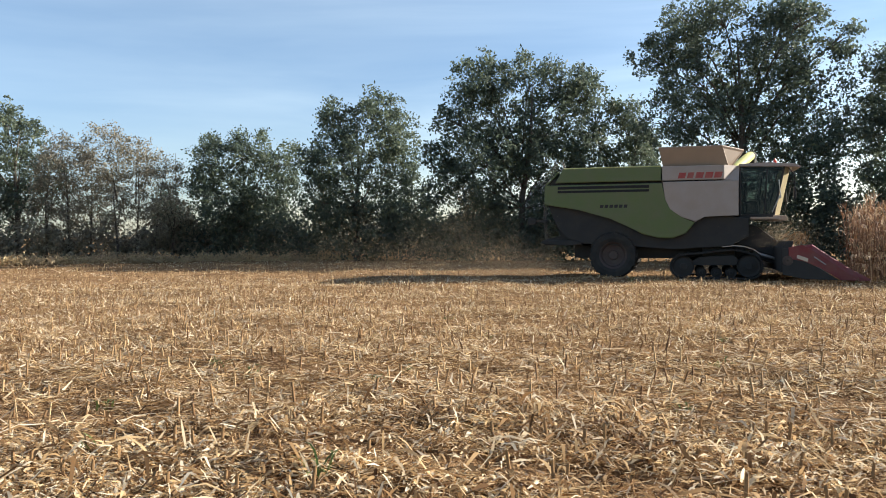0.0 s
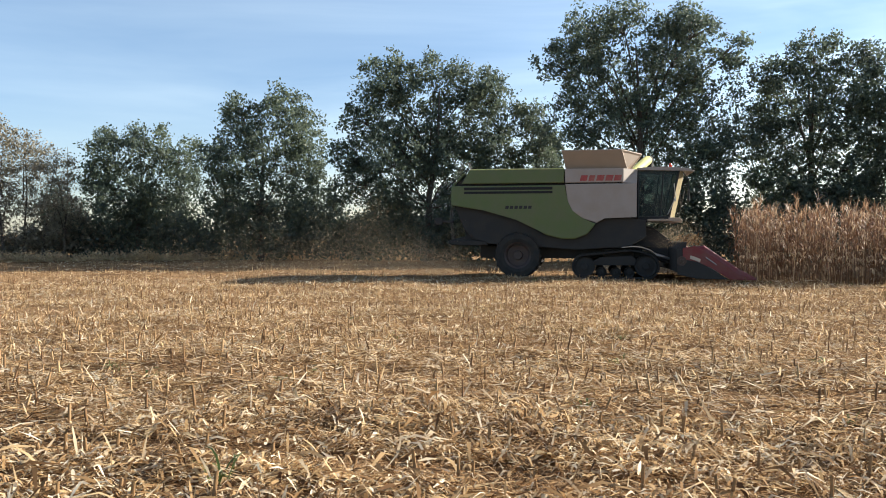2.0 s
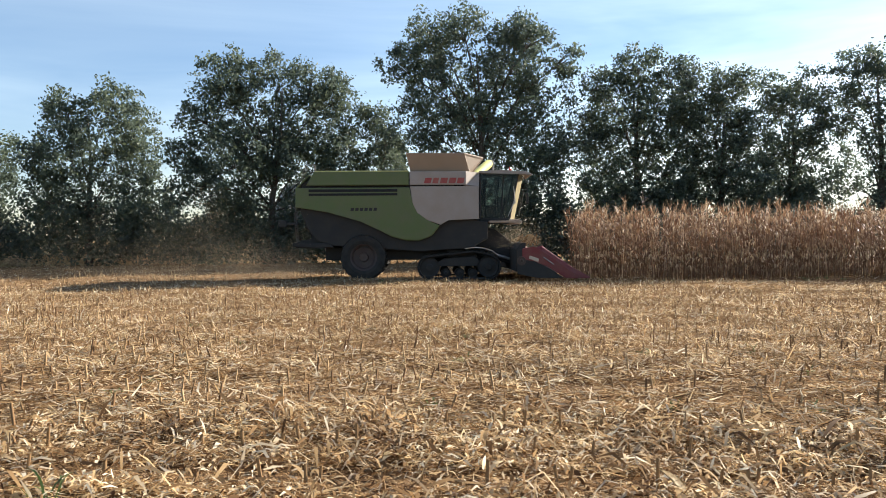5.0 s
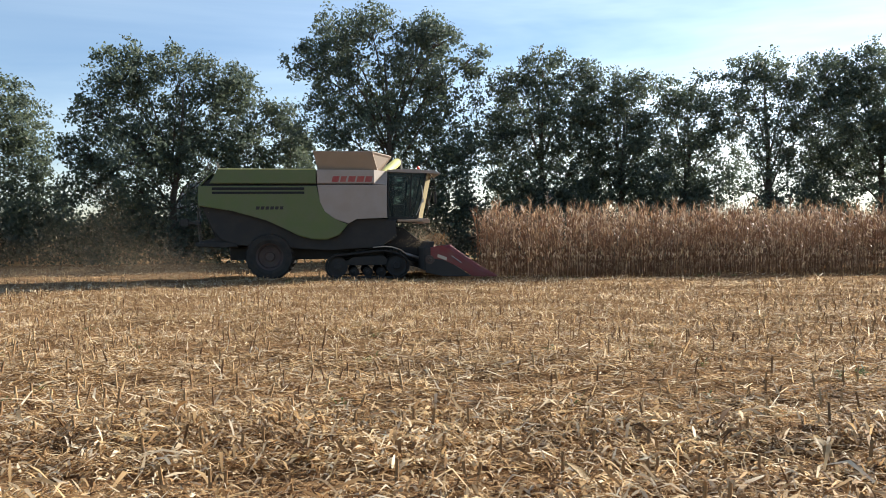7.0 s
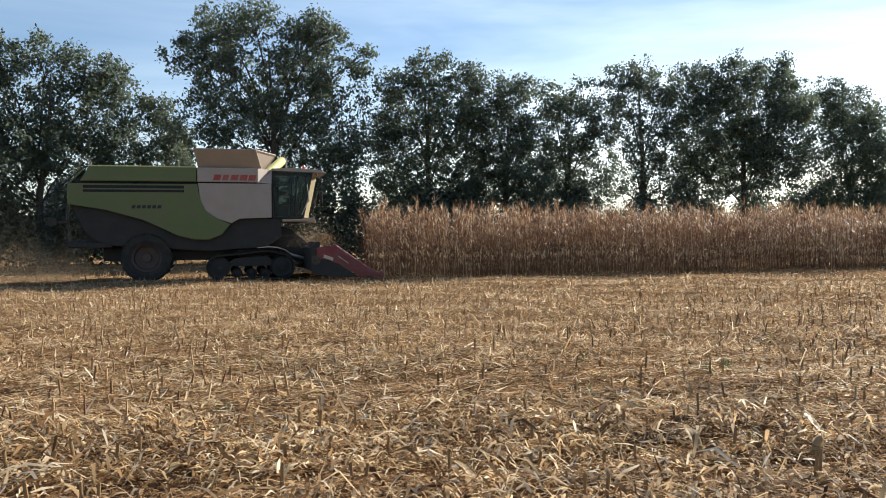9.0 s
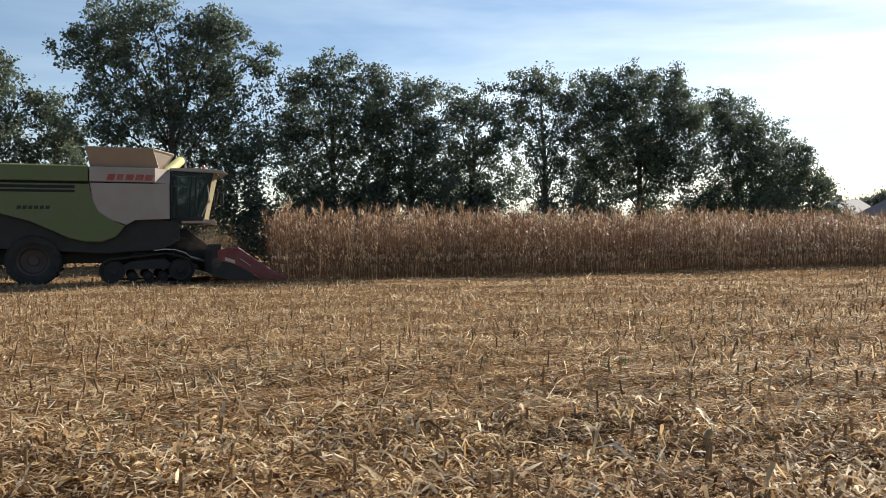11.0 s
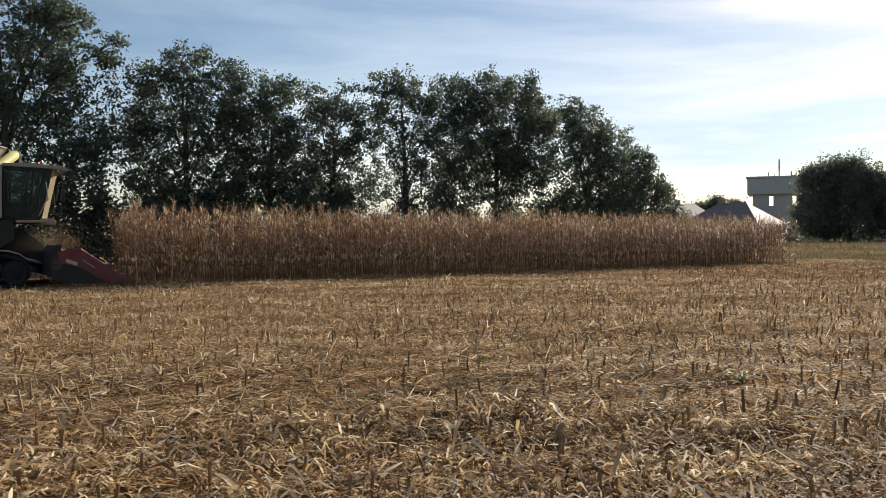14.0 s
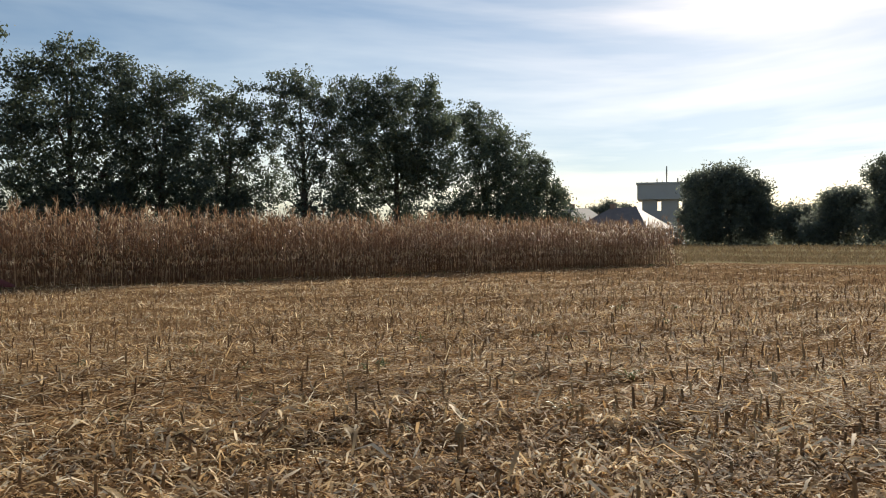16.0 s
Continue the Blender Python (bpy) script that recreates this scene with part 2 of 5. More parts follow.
def make_glass():
    m, n, l, b = material("cab_glass", 0.05)
    b.inputs["Base Color"].default_value = (0.10, 0.12, 0.12, 1)
    t = n.new("ShaderNodeBsdfTransparent")
    t.inputs["Color"].default_value = (0.55, 0.62, 0.60, 1)
    dust = noise_tex(n, l, 3.0, 5)
    mr = n.new("ShaderNodeMapRange")
    mr.inputs["To Min"].default_value, mr.inputs["To Max"].default_value = 0.08, 0.26
    l.new(dust.outputs["Fac"], mr.inputs["Value"])
    x = n.new("ShaderNodeMixShader")
    l.new(mr.outputs["Result"], x.inputs[0])
    l.new(t.outputs["BSDF"], x.inputs[1])
    l.new(b.outputs["BSDF"], x.inputs[2])
    l.new(x.outputs["Shader"], n["Material Output"].inputs["Surface"])
    return m


M_GLASS = make_glass()


# ---------- mesh helpers ----------
def quick_mesh(name, verts, quads, mat):
    """A mesh from numpy arrays of points and of four-cornered faces."""
    me = bpy.data.meshes.new(name)
    verts = np.asarray(verts, dtype=np.float32).reshape(-1, 3)
    quads = np.asarray(quads, dtype=np.int32).reshape(-1, 4)
    me.vertices.add(len(verts))
    me.vertices.foreach_set("co", verts.ravel())
    me.loops.add(quads.size)
    me.loops.foreach_set("vertex_index", quads.ravel())
    me.polygons.add(len(quads))
    me.polygons.foreach_set("loop_start", np.arange(0, quads.size, 4, dtype=np.int32))
    me.polygons.foreach_set("loop_total", np.full(len(quads), 4, dtype=np.int32))
    me.update(calc_edges=True)
    me.validate()
    me.materials.append(mat)
    return me


def part(name, bm, mat, parent=None, label="", smooth=False):
    """Links a bmesh as one mesh object under a thing or a part."""
    bmesh.ops.recalc_face_normals(bm, faces=bm.faces)
    me = bpy.data.meshes.new(name)
    bm.to_mesh(me)
    bm.free()
    me.materials.append(mat)
    if smooth:
        me.polygons.foreach_set("use_smooth", [True] * len(me.polygons))
    ob = new(name, me)
    ob.parent = parent
    if label:
        ob["label"] = label
    return ob


def box(bm, x0, x1, y0, y1, z0, z1, bevel=0.02):
    vs = [bm.verts.new((x, y, z)) for x in (x0, x1) for y in (y0, y1) for z in (z0, z1)]
    fs = [bm.faces.new([vs[i] for i in f]) for f in ((0, 1, 3, 2), (4, 6, 7, 5), (0, 4, 5, 1), (2, 3, 7, 6), (0, 2, 6, 4), (1, 5, 7, 3))]
    if bevel:
        es = {ed for f in fs for ed in f.edges}
        bmesh.ops.bevel(bm, geom=list(es), offset=bevel, segments=2, affect="EDGES", profile=0.6)
    return bm


def prism(bm, poly, y0, y1, bevel=0.02):
    """A plate whose outline lies in the x-z plane, from y0 to y1."""
    n = len(poly)
    lo = [bm.verts.new((x, y0, z)) for x, z in poly]
    hi = [bm.verts.new((x, y1, z)) for x, z in poly]
    fs = [bm.faces.new(lo), bm.faces.new(hi[::-1])]
    fs += [bm.faces.new((lo[i], hi[i], hi[(i + 1) % n], lo[(i + 1) % n])) for i in range(n)]
    if bevel:
        es = {ed for f in fs[:2] for ed in f.edges}
        bmesh.ops.bevel(bm, geom=list(es), offset=bevel, segments=2, affect="EDGES", profile=0.6)
    return bm


def sheet(bm, corners, thick=0.03):
    """A four-cornered plate with thickness."""
    c = [Vector(p) for p in corners]
    nrm = (c[1] - c[0]).cross(c[2] - c[0]).normalized() * thick
    lo = [bm.verts.new(p) for p in c]
    hi = [bm.verts.new(p + nrm) for p in c]
    bm.faces.new(lo), bm.faces.new(hi[::-1])
    for i in range(4):
        bm.faces.new((lo[i], hi[i], hi[(i + 1) % 4], lo[(i + 1) % 4]))
    return bm


def tube(bm, points, radii, sides=8, cap=True):
    rings = []
    pts = [Vector(p) for p in points]
    for i, p in enumerate(pts):
        d = (pts[min(i + 1, len(pts) - 1)] - pts[max(i - 1, 0)]).normalized()
        ref = Vector((0, 0, 1)) if abs(d.z) < 0.9 else Vector((1, 0, 0))
        u = d.cross(ref).normalized()
        v = d.cross(u)
        r = radii[i] if isinstance(radii, (list, tuple)) else radii
        rings.append([bm.verts.new(p + (u * math.cos(k * 2 * math.pi / sides) + v * math.sin(k * 2 * math.pi / sides)) * r) for k in range(sides)])
    for a_, b_ in zip(rings, rings[1:]):
        for k in range(sides):
            bm.faces.new((a_[k], a_[(k + 1) % sides], b_[(k + 1) % sides], b_[k]))
    if cap:
        bm.faces.new(rings[0][::-1])
        bm.faces.new(rings[-1])
    return bm


def disc_ring(bm, profile, cx, cz, cy, seg=36):
    """A body turned round an axle along y: profile of (radius, offset along y)."""
    rings = []
    for r, y in profile:
        rings.append([bm.verts.new((cx + r * math.cos(k * 2 * math.pi / seg), cy + y, cz + r * math.sin(k * 2 * math.pi / seg))) for k in range(seg)])
    for a_, b_ in zip(rings, rings[1:]):
        for k in range(seg):
            bm.faces.new((a_[k], a_[(k + 1) % seg], b_[(k + 1) % seg], b_[k]))
    return rings


def empty(name, m=None):
    ob = new(name)
    ob.empty_display_size = 0.3
    if m:
        ob.matrix_world = m
    return ob


# ---------- the lie of the land ----------
ORIGIN = Vector((0.0, 28.3))            # a point on the near edge of the maize strip
ALONG, ACROSS = Vector((0.956, -0.293)), Vector((0.293, 0.956))
FRONT_S, END_S = 13.3, 50.5             # where the standing maize begins and ends
rng = np.random.default_rng(7)


def on_strip(s, off):
    p = ORIGIN + ALONG * s + ACROSS * off
    return p.x, p.y


def land(x, y):
    return 0.035 * np.sin(x * 0.9 + 0.3 * y) + 0.03 * np.sin(y * 1.3 - 0.4 * x) + 0.02 * np.sin(x * 2.3 + y * 1.9)


def make_ground():
    """One sheet: a fine patch with low humps near the eye, wide quads to the horizon."""
    xs = np.concatenate([[-3000, -800, -250, -110], np.arange(-60, 80.1, 0.5), [120, 260, 800, 3000]])
    ys = np.concatenate([[-3000, -600, -120, -30], np.arange(-10, 62.1, 0.5), [110, 260, 800, 3000]])
    gx, gy = np.meshgrid(xs, ys, indexing="ij")
    near = (np.clip((60 - np.abs(gx - 10)) / 10, 0, 1) * np.clip((58 - gy) / 6, 0, 1) * np.clip((gy + 10) / 4, 0, 1))
    gz = land(gx, gy) * near
    n, k = gx.shape
    idx = np.arange(n * k).reshape(n, k)
    quads = np.stack([idx[:-1, :-1], idx[1:, :-1], idx[1:, 1:], idx[:-1, 1:]], -1).reshape(-1, 4)
    ob = new("ground", quick_mesh("ground", np.stack([gx, gy, gz], -1).reshape(-1, 3), quads, M_SOIL))
    return tagged(ob, "harvested maize field of brown soil, pale litter and grass beyond", "field", kind="structure")


make_ground()


# ---------- litter and stubble ----------
def sector(n, r0, r1, az0, az1):
    """Random places in a ring sector round the standing point."""
    r = np.sqrt(rng.uniform(r0 * r0, r1 * r1, n))
    az = np.radians(rng.uniform(az0, az1, n))
    return r * np.sin(az), r * np.cos(az)


def strips(x, y, z, length, width, yaw, pitch, curl, flat=False):
    """Bent strips of three cross-sections each, or flat ones of two."""
    n = len(x)
    t = np.array([-0.5, 0.5]) if flat else np.array([-0.5, 0.0, 0.5])
    lx = t[None, :] * length[:, None] * np.cos(pitch)[:, None]
    lz = t[None, :] * length[:, None] * np.sin(pitch)[:, None] + (0.25 - t[None, :] ** 2) * curl[:, None] * length[:, None] * 4 * 0.25
    w = width[:, None] * np.array([0.9, 0.5] if flat else [0.55, 1.0, 0.35])[None, :]
    cy, sy = np.cos(yaw)[:, None], np.sin(yaw)[:, None]
    tilt = rng.uniform(-0.6, 0.6, n)[:, None]
    k6 = 2 * len(t)
    vs = np.empty((n, k6, 3))
    for k, sgn in enumerate((-0.5, 0.5)):
        vs[:, k::2, 0] = x[:, None] + lx * cy - sgn * w * sy
        vs[:, k::2, 1] = y[:, None] + lx * sy + sgn * w * cy
        vs[:, k::2, 2] = z[:, None] + lz + sgn * w * tilt
    base = (np.arange(n) * k6)[:, None]
    q = np.concatenate([base + np.array([[2 * i, 2 * i + 1, 2 * i + 3, 2 * i + 2]]) for i in range(len(t) - 1)], 1).reshape(-1, 4)
    return vs.reshape(-1, 3), q


FIRST_ROW = ORIGIN.x * ACROSS.x + ORIGIN.y * ACROSS.y


def grow_litter():
    vs, qs, at = [], [], 0
    zones = [(3.6, 7.0, 128000, 0.60), (7.0, 11.0, 135000, 0.58), (11.0, 17.0, 190000, 0.54), (17.0, 29.0, 290000, 0.60), (29.0, 56.0, 55000, 1.4)]
    zones += [(3.6, 7.5, 3600, 1.8), (7.5, 14.0, 5000, 1.8)]        # long leaves and husks
    zones = [(*z, -36, 95) for z in zones] + [(0.0, 3.6, 14000, 0.9, 0, 360), (3.6, 32.0, 26000, 2.4, 95, 324)]
    for r0, r1, n, big, az0, az1 in zones:
        x, y = sector(n, r0, r1, az0, az1)
        if r0 > 28:
            s = (x - ORIGIN.x) * ALONG.x + (y - ORIGIN.y) * ALONG.y
            keep = s < 52
            x, y = x[keep], y[keep]
        # swaths: litter lies thicker in bands along the rows
        off = (x * ACROSS.x + y * ACROSS.y)
        keep = rng.uniform(0, 1, len(x)) < 0.66 + 0.28 * np.sin(off * 2 * math.pi / 3.1 + 0.8 * np.sin(x * 0.31) + 0.5) + 0.30 * np.sin((off - FIRST_ROW) * 2 * math.pi / 0.75 + 0.5 * np.sin(x * 0.9))
        x, y = x[keep], y[keep]
        n = len(x)
        length = np.minimum(rng.gamma(2.2, 0.044, n) * big + 0.03, 0.26 if big < 1.6 else 0.40)
        width = np.clip(length * (0.06 + 0.24 * rng.uniform(0, 1, n) ** 2.5), 0.008 * big, 0.036 * min(big, 0.85))
        pitch = np.abs(rng.normal(0, (0.09 if 1.6 < big < 2.1 else 0.20) if r0 < 10 else 0.30, n)) * np.where(rng.uniform(0, 1, n) < 0.12, 2.4, 1)
        pitch = np.clip(pitch, 0, 0.95 if r0 < 28 else 0.4)
        z = land(x, y) + rng.uniform(0.004, 0.07 if r0 < 17 else 0.05, n) + 0.5 * length * np.sin(pitch)
        v, q = strips(x, y, z, length, width, rng.uniform(0, 2 * math.pi, n), pitch, rng.normal(0.30, 0.45, n), r0 > 6.9 or az0 > 90)
        vs.append(v), qs.append(q + at)
        at += len(v)
    ob = new("maize_litter", quick_mesh("maize_litter", np.concatenate(vs), np.concatenate(qs), M_LITTER))
    tagged(ob, "chopped pale dry maize leaves and husks strewn over the field", "litter", kind="stuff")


def tube_sets(bases, tops, radii, sides=5):
    """Many small cut stalks at once, with closed tops."""
    n = len(bases)
    ang = np.arange(sides) * 2 * math.pi / sides
    ring = np.stack([np.cos(ang), np.sin(ang), np.zeros(sides)], -1)
    lo = bases[:, None, :] + ring[None] * radii[:, None, None]
    hi = tops[:, None, :] + ring[None] * radii[:, None, None] * 0.85
    vs = np.concatenate([lo, hi, tops[:, None, :]], 1)
    k = 2 * sides + 1
    base = (np.arange(n) * k)[:, None]
    qs = [base + np.array([[i, (i + 1) % sides, sides + (i + 1) % sides, sides + i]]) for i in range(sides)]
    qs += [base + np.array([[sides + i, sides + (i + 1) % sides, sides + (i + 2) % sides, 2 * sides]]) for i in range(0, sides - 1, 2)]
    return vs.reshape(-1, 3), np.concatenate(qs, 1).reshape(-1, 4)


NEAR_STUBS = 6.7


def make_cut_stalk(seed):
    """A cut stalk with knots, a slanted top and a torn sheath."""
    rnd = random.Random(seed)
    root = empty("cut_stalk")
    h, r = rnd.uniform(0.09, 0.20), rnd.uniform(0.010, 0.0155)
    lx, ly = rnd.uniform(-0.03, 0.03), rnd.uniform(-0.03, 0.03)
    knot = h * rnd.uniform(0.35, 0.6)
    bm = bmesh.new()
    rings = []
    for z, k in ((-0.03, 1.15), (0.02, 1.05), (knot - 0.012, 0.95), (knot, 1.18), (knot + 0.012, 0.95), (h, 0.9)):
        f_ = z / h
        ring = []
        for i in range(8):
            a_ = i * math.pi / 4
            cut = 0.9 * r * math.cos(a_ + seed) if z == h else 0.0
            ring.append(bm.verts.new((lx * f_ + r * k * math.cos(a_), ly * f_ + r * k * math.sin(a_), z + cut)))
        rings.append(ring)
    inner = [bm.verts.new((v.co.x * 0.7 + lx * 0.3, v.co.y * 0.7 + ly * 0.3, v.co.z - 0.012)) for v in rings[-1]]
    rings.append(inner)
    for a_, b_ in zip(rings, rings[1:]):
        for i in range(8):
            bm.faces.new((a_[i], a_[(i + 1) % 8], b_[(i + 1) % 8], b_[i]))
    bm.faces.new(inner)
    part("stalk", bm, M_STUB, root)
    for k in range(rnd.randint(1, 2)):
        v, q = maize_leaf(rnd, knot, rnd.uniform(0, 6.28), rnd.uniform(0.10, 0.24), rnd.uniform(0.016, 0.034), rnd.uniform(0.2, 1.3), rnd.uniform(1.0, 3.2))
        ob = new("leaf_sheath", quick_mesh("leaf_sheath", [(a_ + lx * 0.5, b_ + ly * 0.5, max(c_, 0.01)) for a_, b_, c_ in v], q, M_LITTER))
        ob.parent = root
    return tagged(root, "short brown cut maize stalk with a torn dry sheath", "cut stalk", "cut stalks in the near rows")


def set_cut_stalks(places):
    models = [make_cut_stalk(300 + i) for i in range(10)]
    rnd = random.Random(19)
    for i, (x, y) in enumerate(places):
        m = pose(x, y, float(land(x, y)), rnd.uniform(-7, 7), rnd.uniform(-7, 7), rnd.uniform(0, 360))
        if i < len(models):
            models[i].matrix_world = m
        else:
            copy_thing(models[rnd.randrange(len(models))], m)


def grow_stubble():
    bs, ts, rs, near = [], [], [], []
    for row in range(-36, 38):
        off = row * 0.75 - 0.35
        if 0 < off < 6.2:
            smax = 12.5
        else:
            smax = 51.0
        s = np.arange(-34, smax, 0.135)
        s = s + rng.normal(0, 0.035, len(s))
        s = s[rng.uniform(0, 1, len(s)) < 0.66]
        jit = rng.normal(0, 0.035, len(s))
        x = ORIGIN.x + ALONG.x * s + ACROSS.x * (off + jit)
        y = ORIGIN.y + ALONG.y * s + ACROSS.y * (off + jit)
        r = np.hypot(x, y)
        az = np.degrees(np.arctan2(x, y))
        keep = (r > 0.7) & (r < np.where((az > -34) & (az < 95), 46, 14))
        keep &= (r < 24) | (rng.uniform(0, 1, len(s)) < 0.6)
        x, y, r, az = x[keep], y[keep], r[keep], az[keep]
        close = (r < NEAR_STUBS) & (az > -33) & (az < 90)
        near += list(zip(x[close], y[close]))
        x, y = x[~close], y[~close]
        n = len(x)
        h = np.clip(rng.normal(0.145, 0.045, n), 0.05, 0.26)
        z = land(x, y)
        bs.append(np.stack([x, y, z - 0.02], -1))
        ts.append(np.stack([x + rng.normal(0, 0.032, n), y + rng.normal(0, 0.032, n), z + h], -1))
        rs.append(rng.uniform(0.0085, 0.0155, n))
    v, q = tube_sets(np.concatenate(bs), np.concatenate(ts), np.concatenate(rs), 4)
    ob = new("maize_stubble", quick_mesh("maize_stubble", v, q, M_STUB))
    tagged(ob, "rows of short cut maize stalks left standing in the soil", "stubble", kind="stuff")
    # torn leaf sheaths that hang from the stubs
    b, t = np.concatenate(bs), np.concatenate(ts)
    pick = np.hypot(b[:, 0], b[:, 1]) < 30
    t = t[pick]
    n = len(t)
    yaw = rng.uniform(0, 2 * math.pi, n)
    ln = rng.uniform(0.05, 0.15, n)
    v, q = strips(t[:, 0] + np.cos(yaw) * ln * 0.3, t[:, 1] + np.sin(yaw) * ln * 0.3, t[:, 2] - rng.uniform(0.02, 0.12, n), ln, rng.uniform(0.012, 0.03, n), yaw, rng.uniform(-1.2, 0.4, n), rng.uniform(0, 0.5, n))
    ob = new("stub_leaf_sheaths", quick_mesh("stub_leaf_sheaths", v, q, M_LITTER))
    tagged(ob, "torn dry leaf sheaths hanging from the cut stalks", "litter", kind="stuff")
    return near


grow_litter()
NEAR_PLACES = grow_stubble()


def grow_meadow():
    vs, qs, at = [], [], 0
    for r0, r1, n, big in ((54.0, 95.0, 42000, 1.1), (95.0, 185.0, 24000, 2.1)):
        x, y = sector(n, r0, r1, 60, 98)
        keep = (x + 0.24 * y > 54.6 + 0.8 * np.sin(y * 0.7)) & (rng.uniform(0, 1, n) < 0.6 + 0.4 * np.sin(x * 0.21 + 1.5 * np.sin(y * 0.13)))
        x, y = x[keep], y[keep]
        n = len(x)
        length = rng.uniform(0.10, 0.26, n) * big
        z = land(x, y) * 0.5 + 0.4 * length
        v, q = strips(x, y, z, length, rng.uniform(0.03, 0.07, n) * big, rng.uniform(0, 2 * math.pi, n), rng.uniform(0.5, 1.45, n), rng.uniform(0, 0.3, n), True)
        vs.append(v), qs.append(q + at)
        at += len(v)
    ob = new("meadow_grass", quick_mesh("meadow_grass", np.concatenate(vs), np.concatenate(qs), M_MEADOW))
    tagged(ob, "short brown and green grass of the field beyond the maize", "grass", kind="stuff")


grow_meadow()




# ---------- standing maize ----------
def maize_leaf(rnd, z0, yaw, length, width, rise, droop):
    """A ribbon that rises from the stalk, arches over and hangs."""
    seg = 5
    vs = []
    r, z = 0.012, z0
    ang = rise
    twist = rnd.uniform(-0.5, 0.5)
    for i in range(seg + 1):
        f_ = i / seg
        w = width * (0.5 + 1.6 * f_) * (1 - f_) ** 0.6 if f_ < 1 else 0.002
        cy, sy = math.cos(yaw + twist * f_), math.sin(yaw + twist * f_)
        sk = rnd.uniform(-0.3, 0.3) * w
        for sgn in (-0.5, 0.5):
            vs.append((r * cy - sgn * w * sy, r * sy + sgn * w * cy, z + sgn * sk))
        r += math.cos(ang) * length / seg
        z += math.sin(ang) * length / seg
        ang -= droop / seg * (1 + f_)
    qs = [(2 * i, 2 * i + 1, 2 * i + 3, 2 * i + 2) for i in range(seg)]
    return vs, qs


def maize_parts(seed):
    """Points and faces of one dry plant: stalk, leaves, tassel and ear."""
    rnd = random.Random(seed)
    h = rnd.uniform(2.15, 2.52)
    lean = (rnd.uniform(-0.2, 0.2), rnd.uniform(-0.2, 0.2))
    at = lambda z: (lean[0] * (z / h) ** 2, lean[1] * (z / h) ** 2)
    out = {}
    vs, qs = [], []
    levels = [0.0, 0.5, 1.1, 1.7, h]
    for i, z in enumerate(levels):
        r = 0.0135 - 0.0085 * z / h
        ox, oy = at(z)
        vs += [(ox + r * math.cos(k * math.pi / 2.5), oy + r * math.sin(k * math.pi / 2.5), z) for k in range(5)]
    for i in range(len(levels) - 1):
        qs += [(i * 5 + k, i * 5 + (k + 1) % 5, i * 5 + 5 + (k + 1) % 5, i * 5 + 5 + k) for k in range(5)]
    out["stalk"] = (vs, qs)
    vs, qs = [], []
    yaw = rnd.uniform(0, 6.28)
    for i in range(rnd.randint(14, 17)):
        z = 0.15 + (h - 0.25) * ((i + rnd.uniform(0, 0.7)) / 17) ** 0.85
        yaw += math.pi + rnd.uniform(-0.6, 0.6)
        low = z < 1.1
        v, q = maize_leaf(rnd, z, yaw, rnd.uniform(0.35, 0.75) * (0.75 if low else 1), rnd.uniform(0.026, 0.055), rnd.uniform(0.7, 1.4), rnd.uniform(1.6, 3.8) + (1.4 if low else 0))
        ox, oy = at(z)
        qs += [tuple(k + len(vs) for k in f_) for f_ in q]
        vs += [(a_ + ox, b_ + oy, c_) for a_, b_, c_ in v]
    out["leaves"] = (vs, qs)
    vs, qs = [], []
    ox, oy = at(h)
    for i in range(6):
        ya, ln, up = rnd.uniform(0, 6.28), rnd.uniform(0.16, 0.36), rnd.uniform(0.6, 1.5)
        dx, dy, dz = math.cos(ya) * math.cos(up) * ln, math.sin(ya) * math.cos(up) * ln, math.sin(up) * ln
        n0 = len(vs)
        vs += [(ox - 0.006, oy, h - 0.05), (ox + 0.006, oy, h - 0.05), (ox + dx * 0.6 + 0.007, oy + dy * 0.6, h + dz * 0.7), (ox + dx * 0.6 - 0.007, oy + dy * 0.6, h + dz * 0.7),
               (ox + dx + 0.002, oy + dy, h + dz), (ox + dx - 0.002, oy + dy, h + dz)]
        qs += [(n0, n0 + 1, n0 + 2, n0 + 3), (n0 + 3, n0 + 2, n0 + 4, n0 + 5)]
    out["tassel"] = (vs, qs)
    vs, qs = [], []
    z0, ya = rnd.uniform(0.85, 1.15), rnd.uniform(0, 6.28)
    ox, oy = at(z0)
    hang = rnd.choice((-0.9, -0.5, 0.9))
    for i, (f_, r) in enumerate(((0.0, 0.012), (0.3, 0.027), (0.7, 0.024), (1.0, 0.006))):
        cx = ox + math.cos(ya) * (0.02 + f_ * 0.2 * math.cos(hang))
        cy = oy + math.sin(ya) * (0.02 + f_ * 0.2 * math.cos(hang))
        cz = z0 + f_ * 0.2 * math.sin(hang)
        vs += [(cx - math.sin(ya) * r * math.cos(k * 1.2566), cy + math.cos(ya) * r * math.cos(k * 1.2566), cz + r * math.sin(k * 1.2566)) for k in range(5)]
    for i in range(3):
        qs += [(i * 5 + k, i * 5 + (k + 1) % 5, i * 5 + 5 + (k + 1) % 5, i * 5 + 5 + k) for k in range(5)]
    out["ear"] = (vs, qs)
    return out


set_cut_stalks(NEAR_PLACES)
VARIANTS = [maize_parts(100 + i) for i in range(9)]
MAIZE_MATS = {"stalk": M_CORN_STALK, "leaves": M_CORN_LEAF, "tassel": M_CORN_LEAF, "ear": M_EAR}


def stature(s):
    """Taller and shorter stretches along the strip."""
    return 1 + 0.035 * math.sin(s * 1.7) + 0.03 * math.sin(s * 4.1 + 1) + 0.02 * math.sin(s * 9.3)


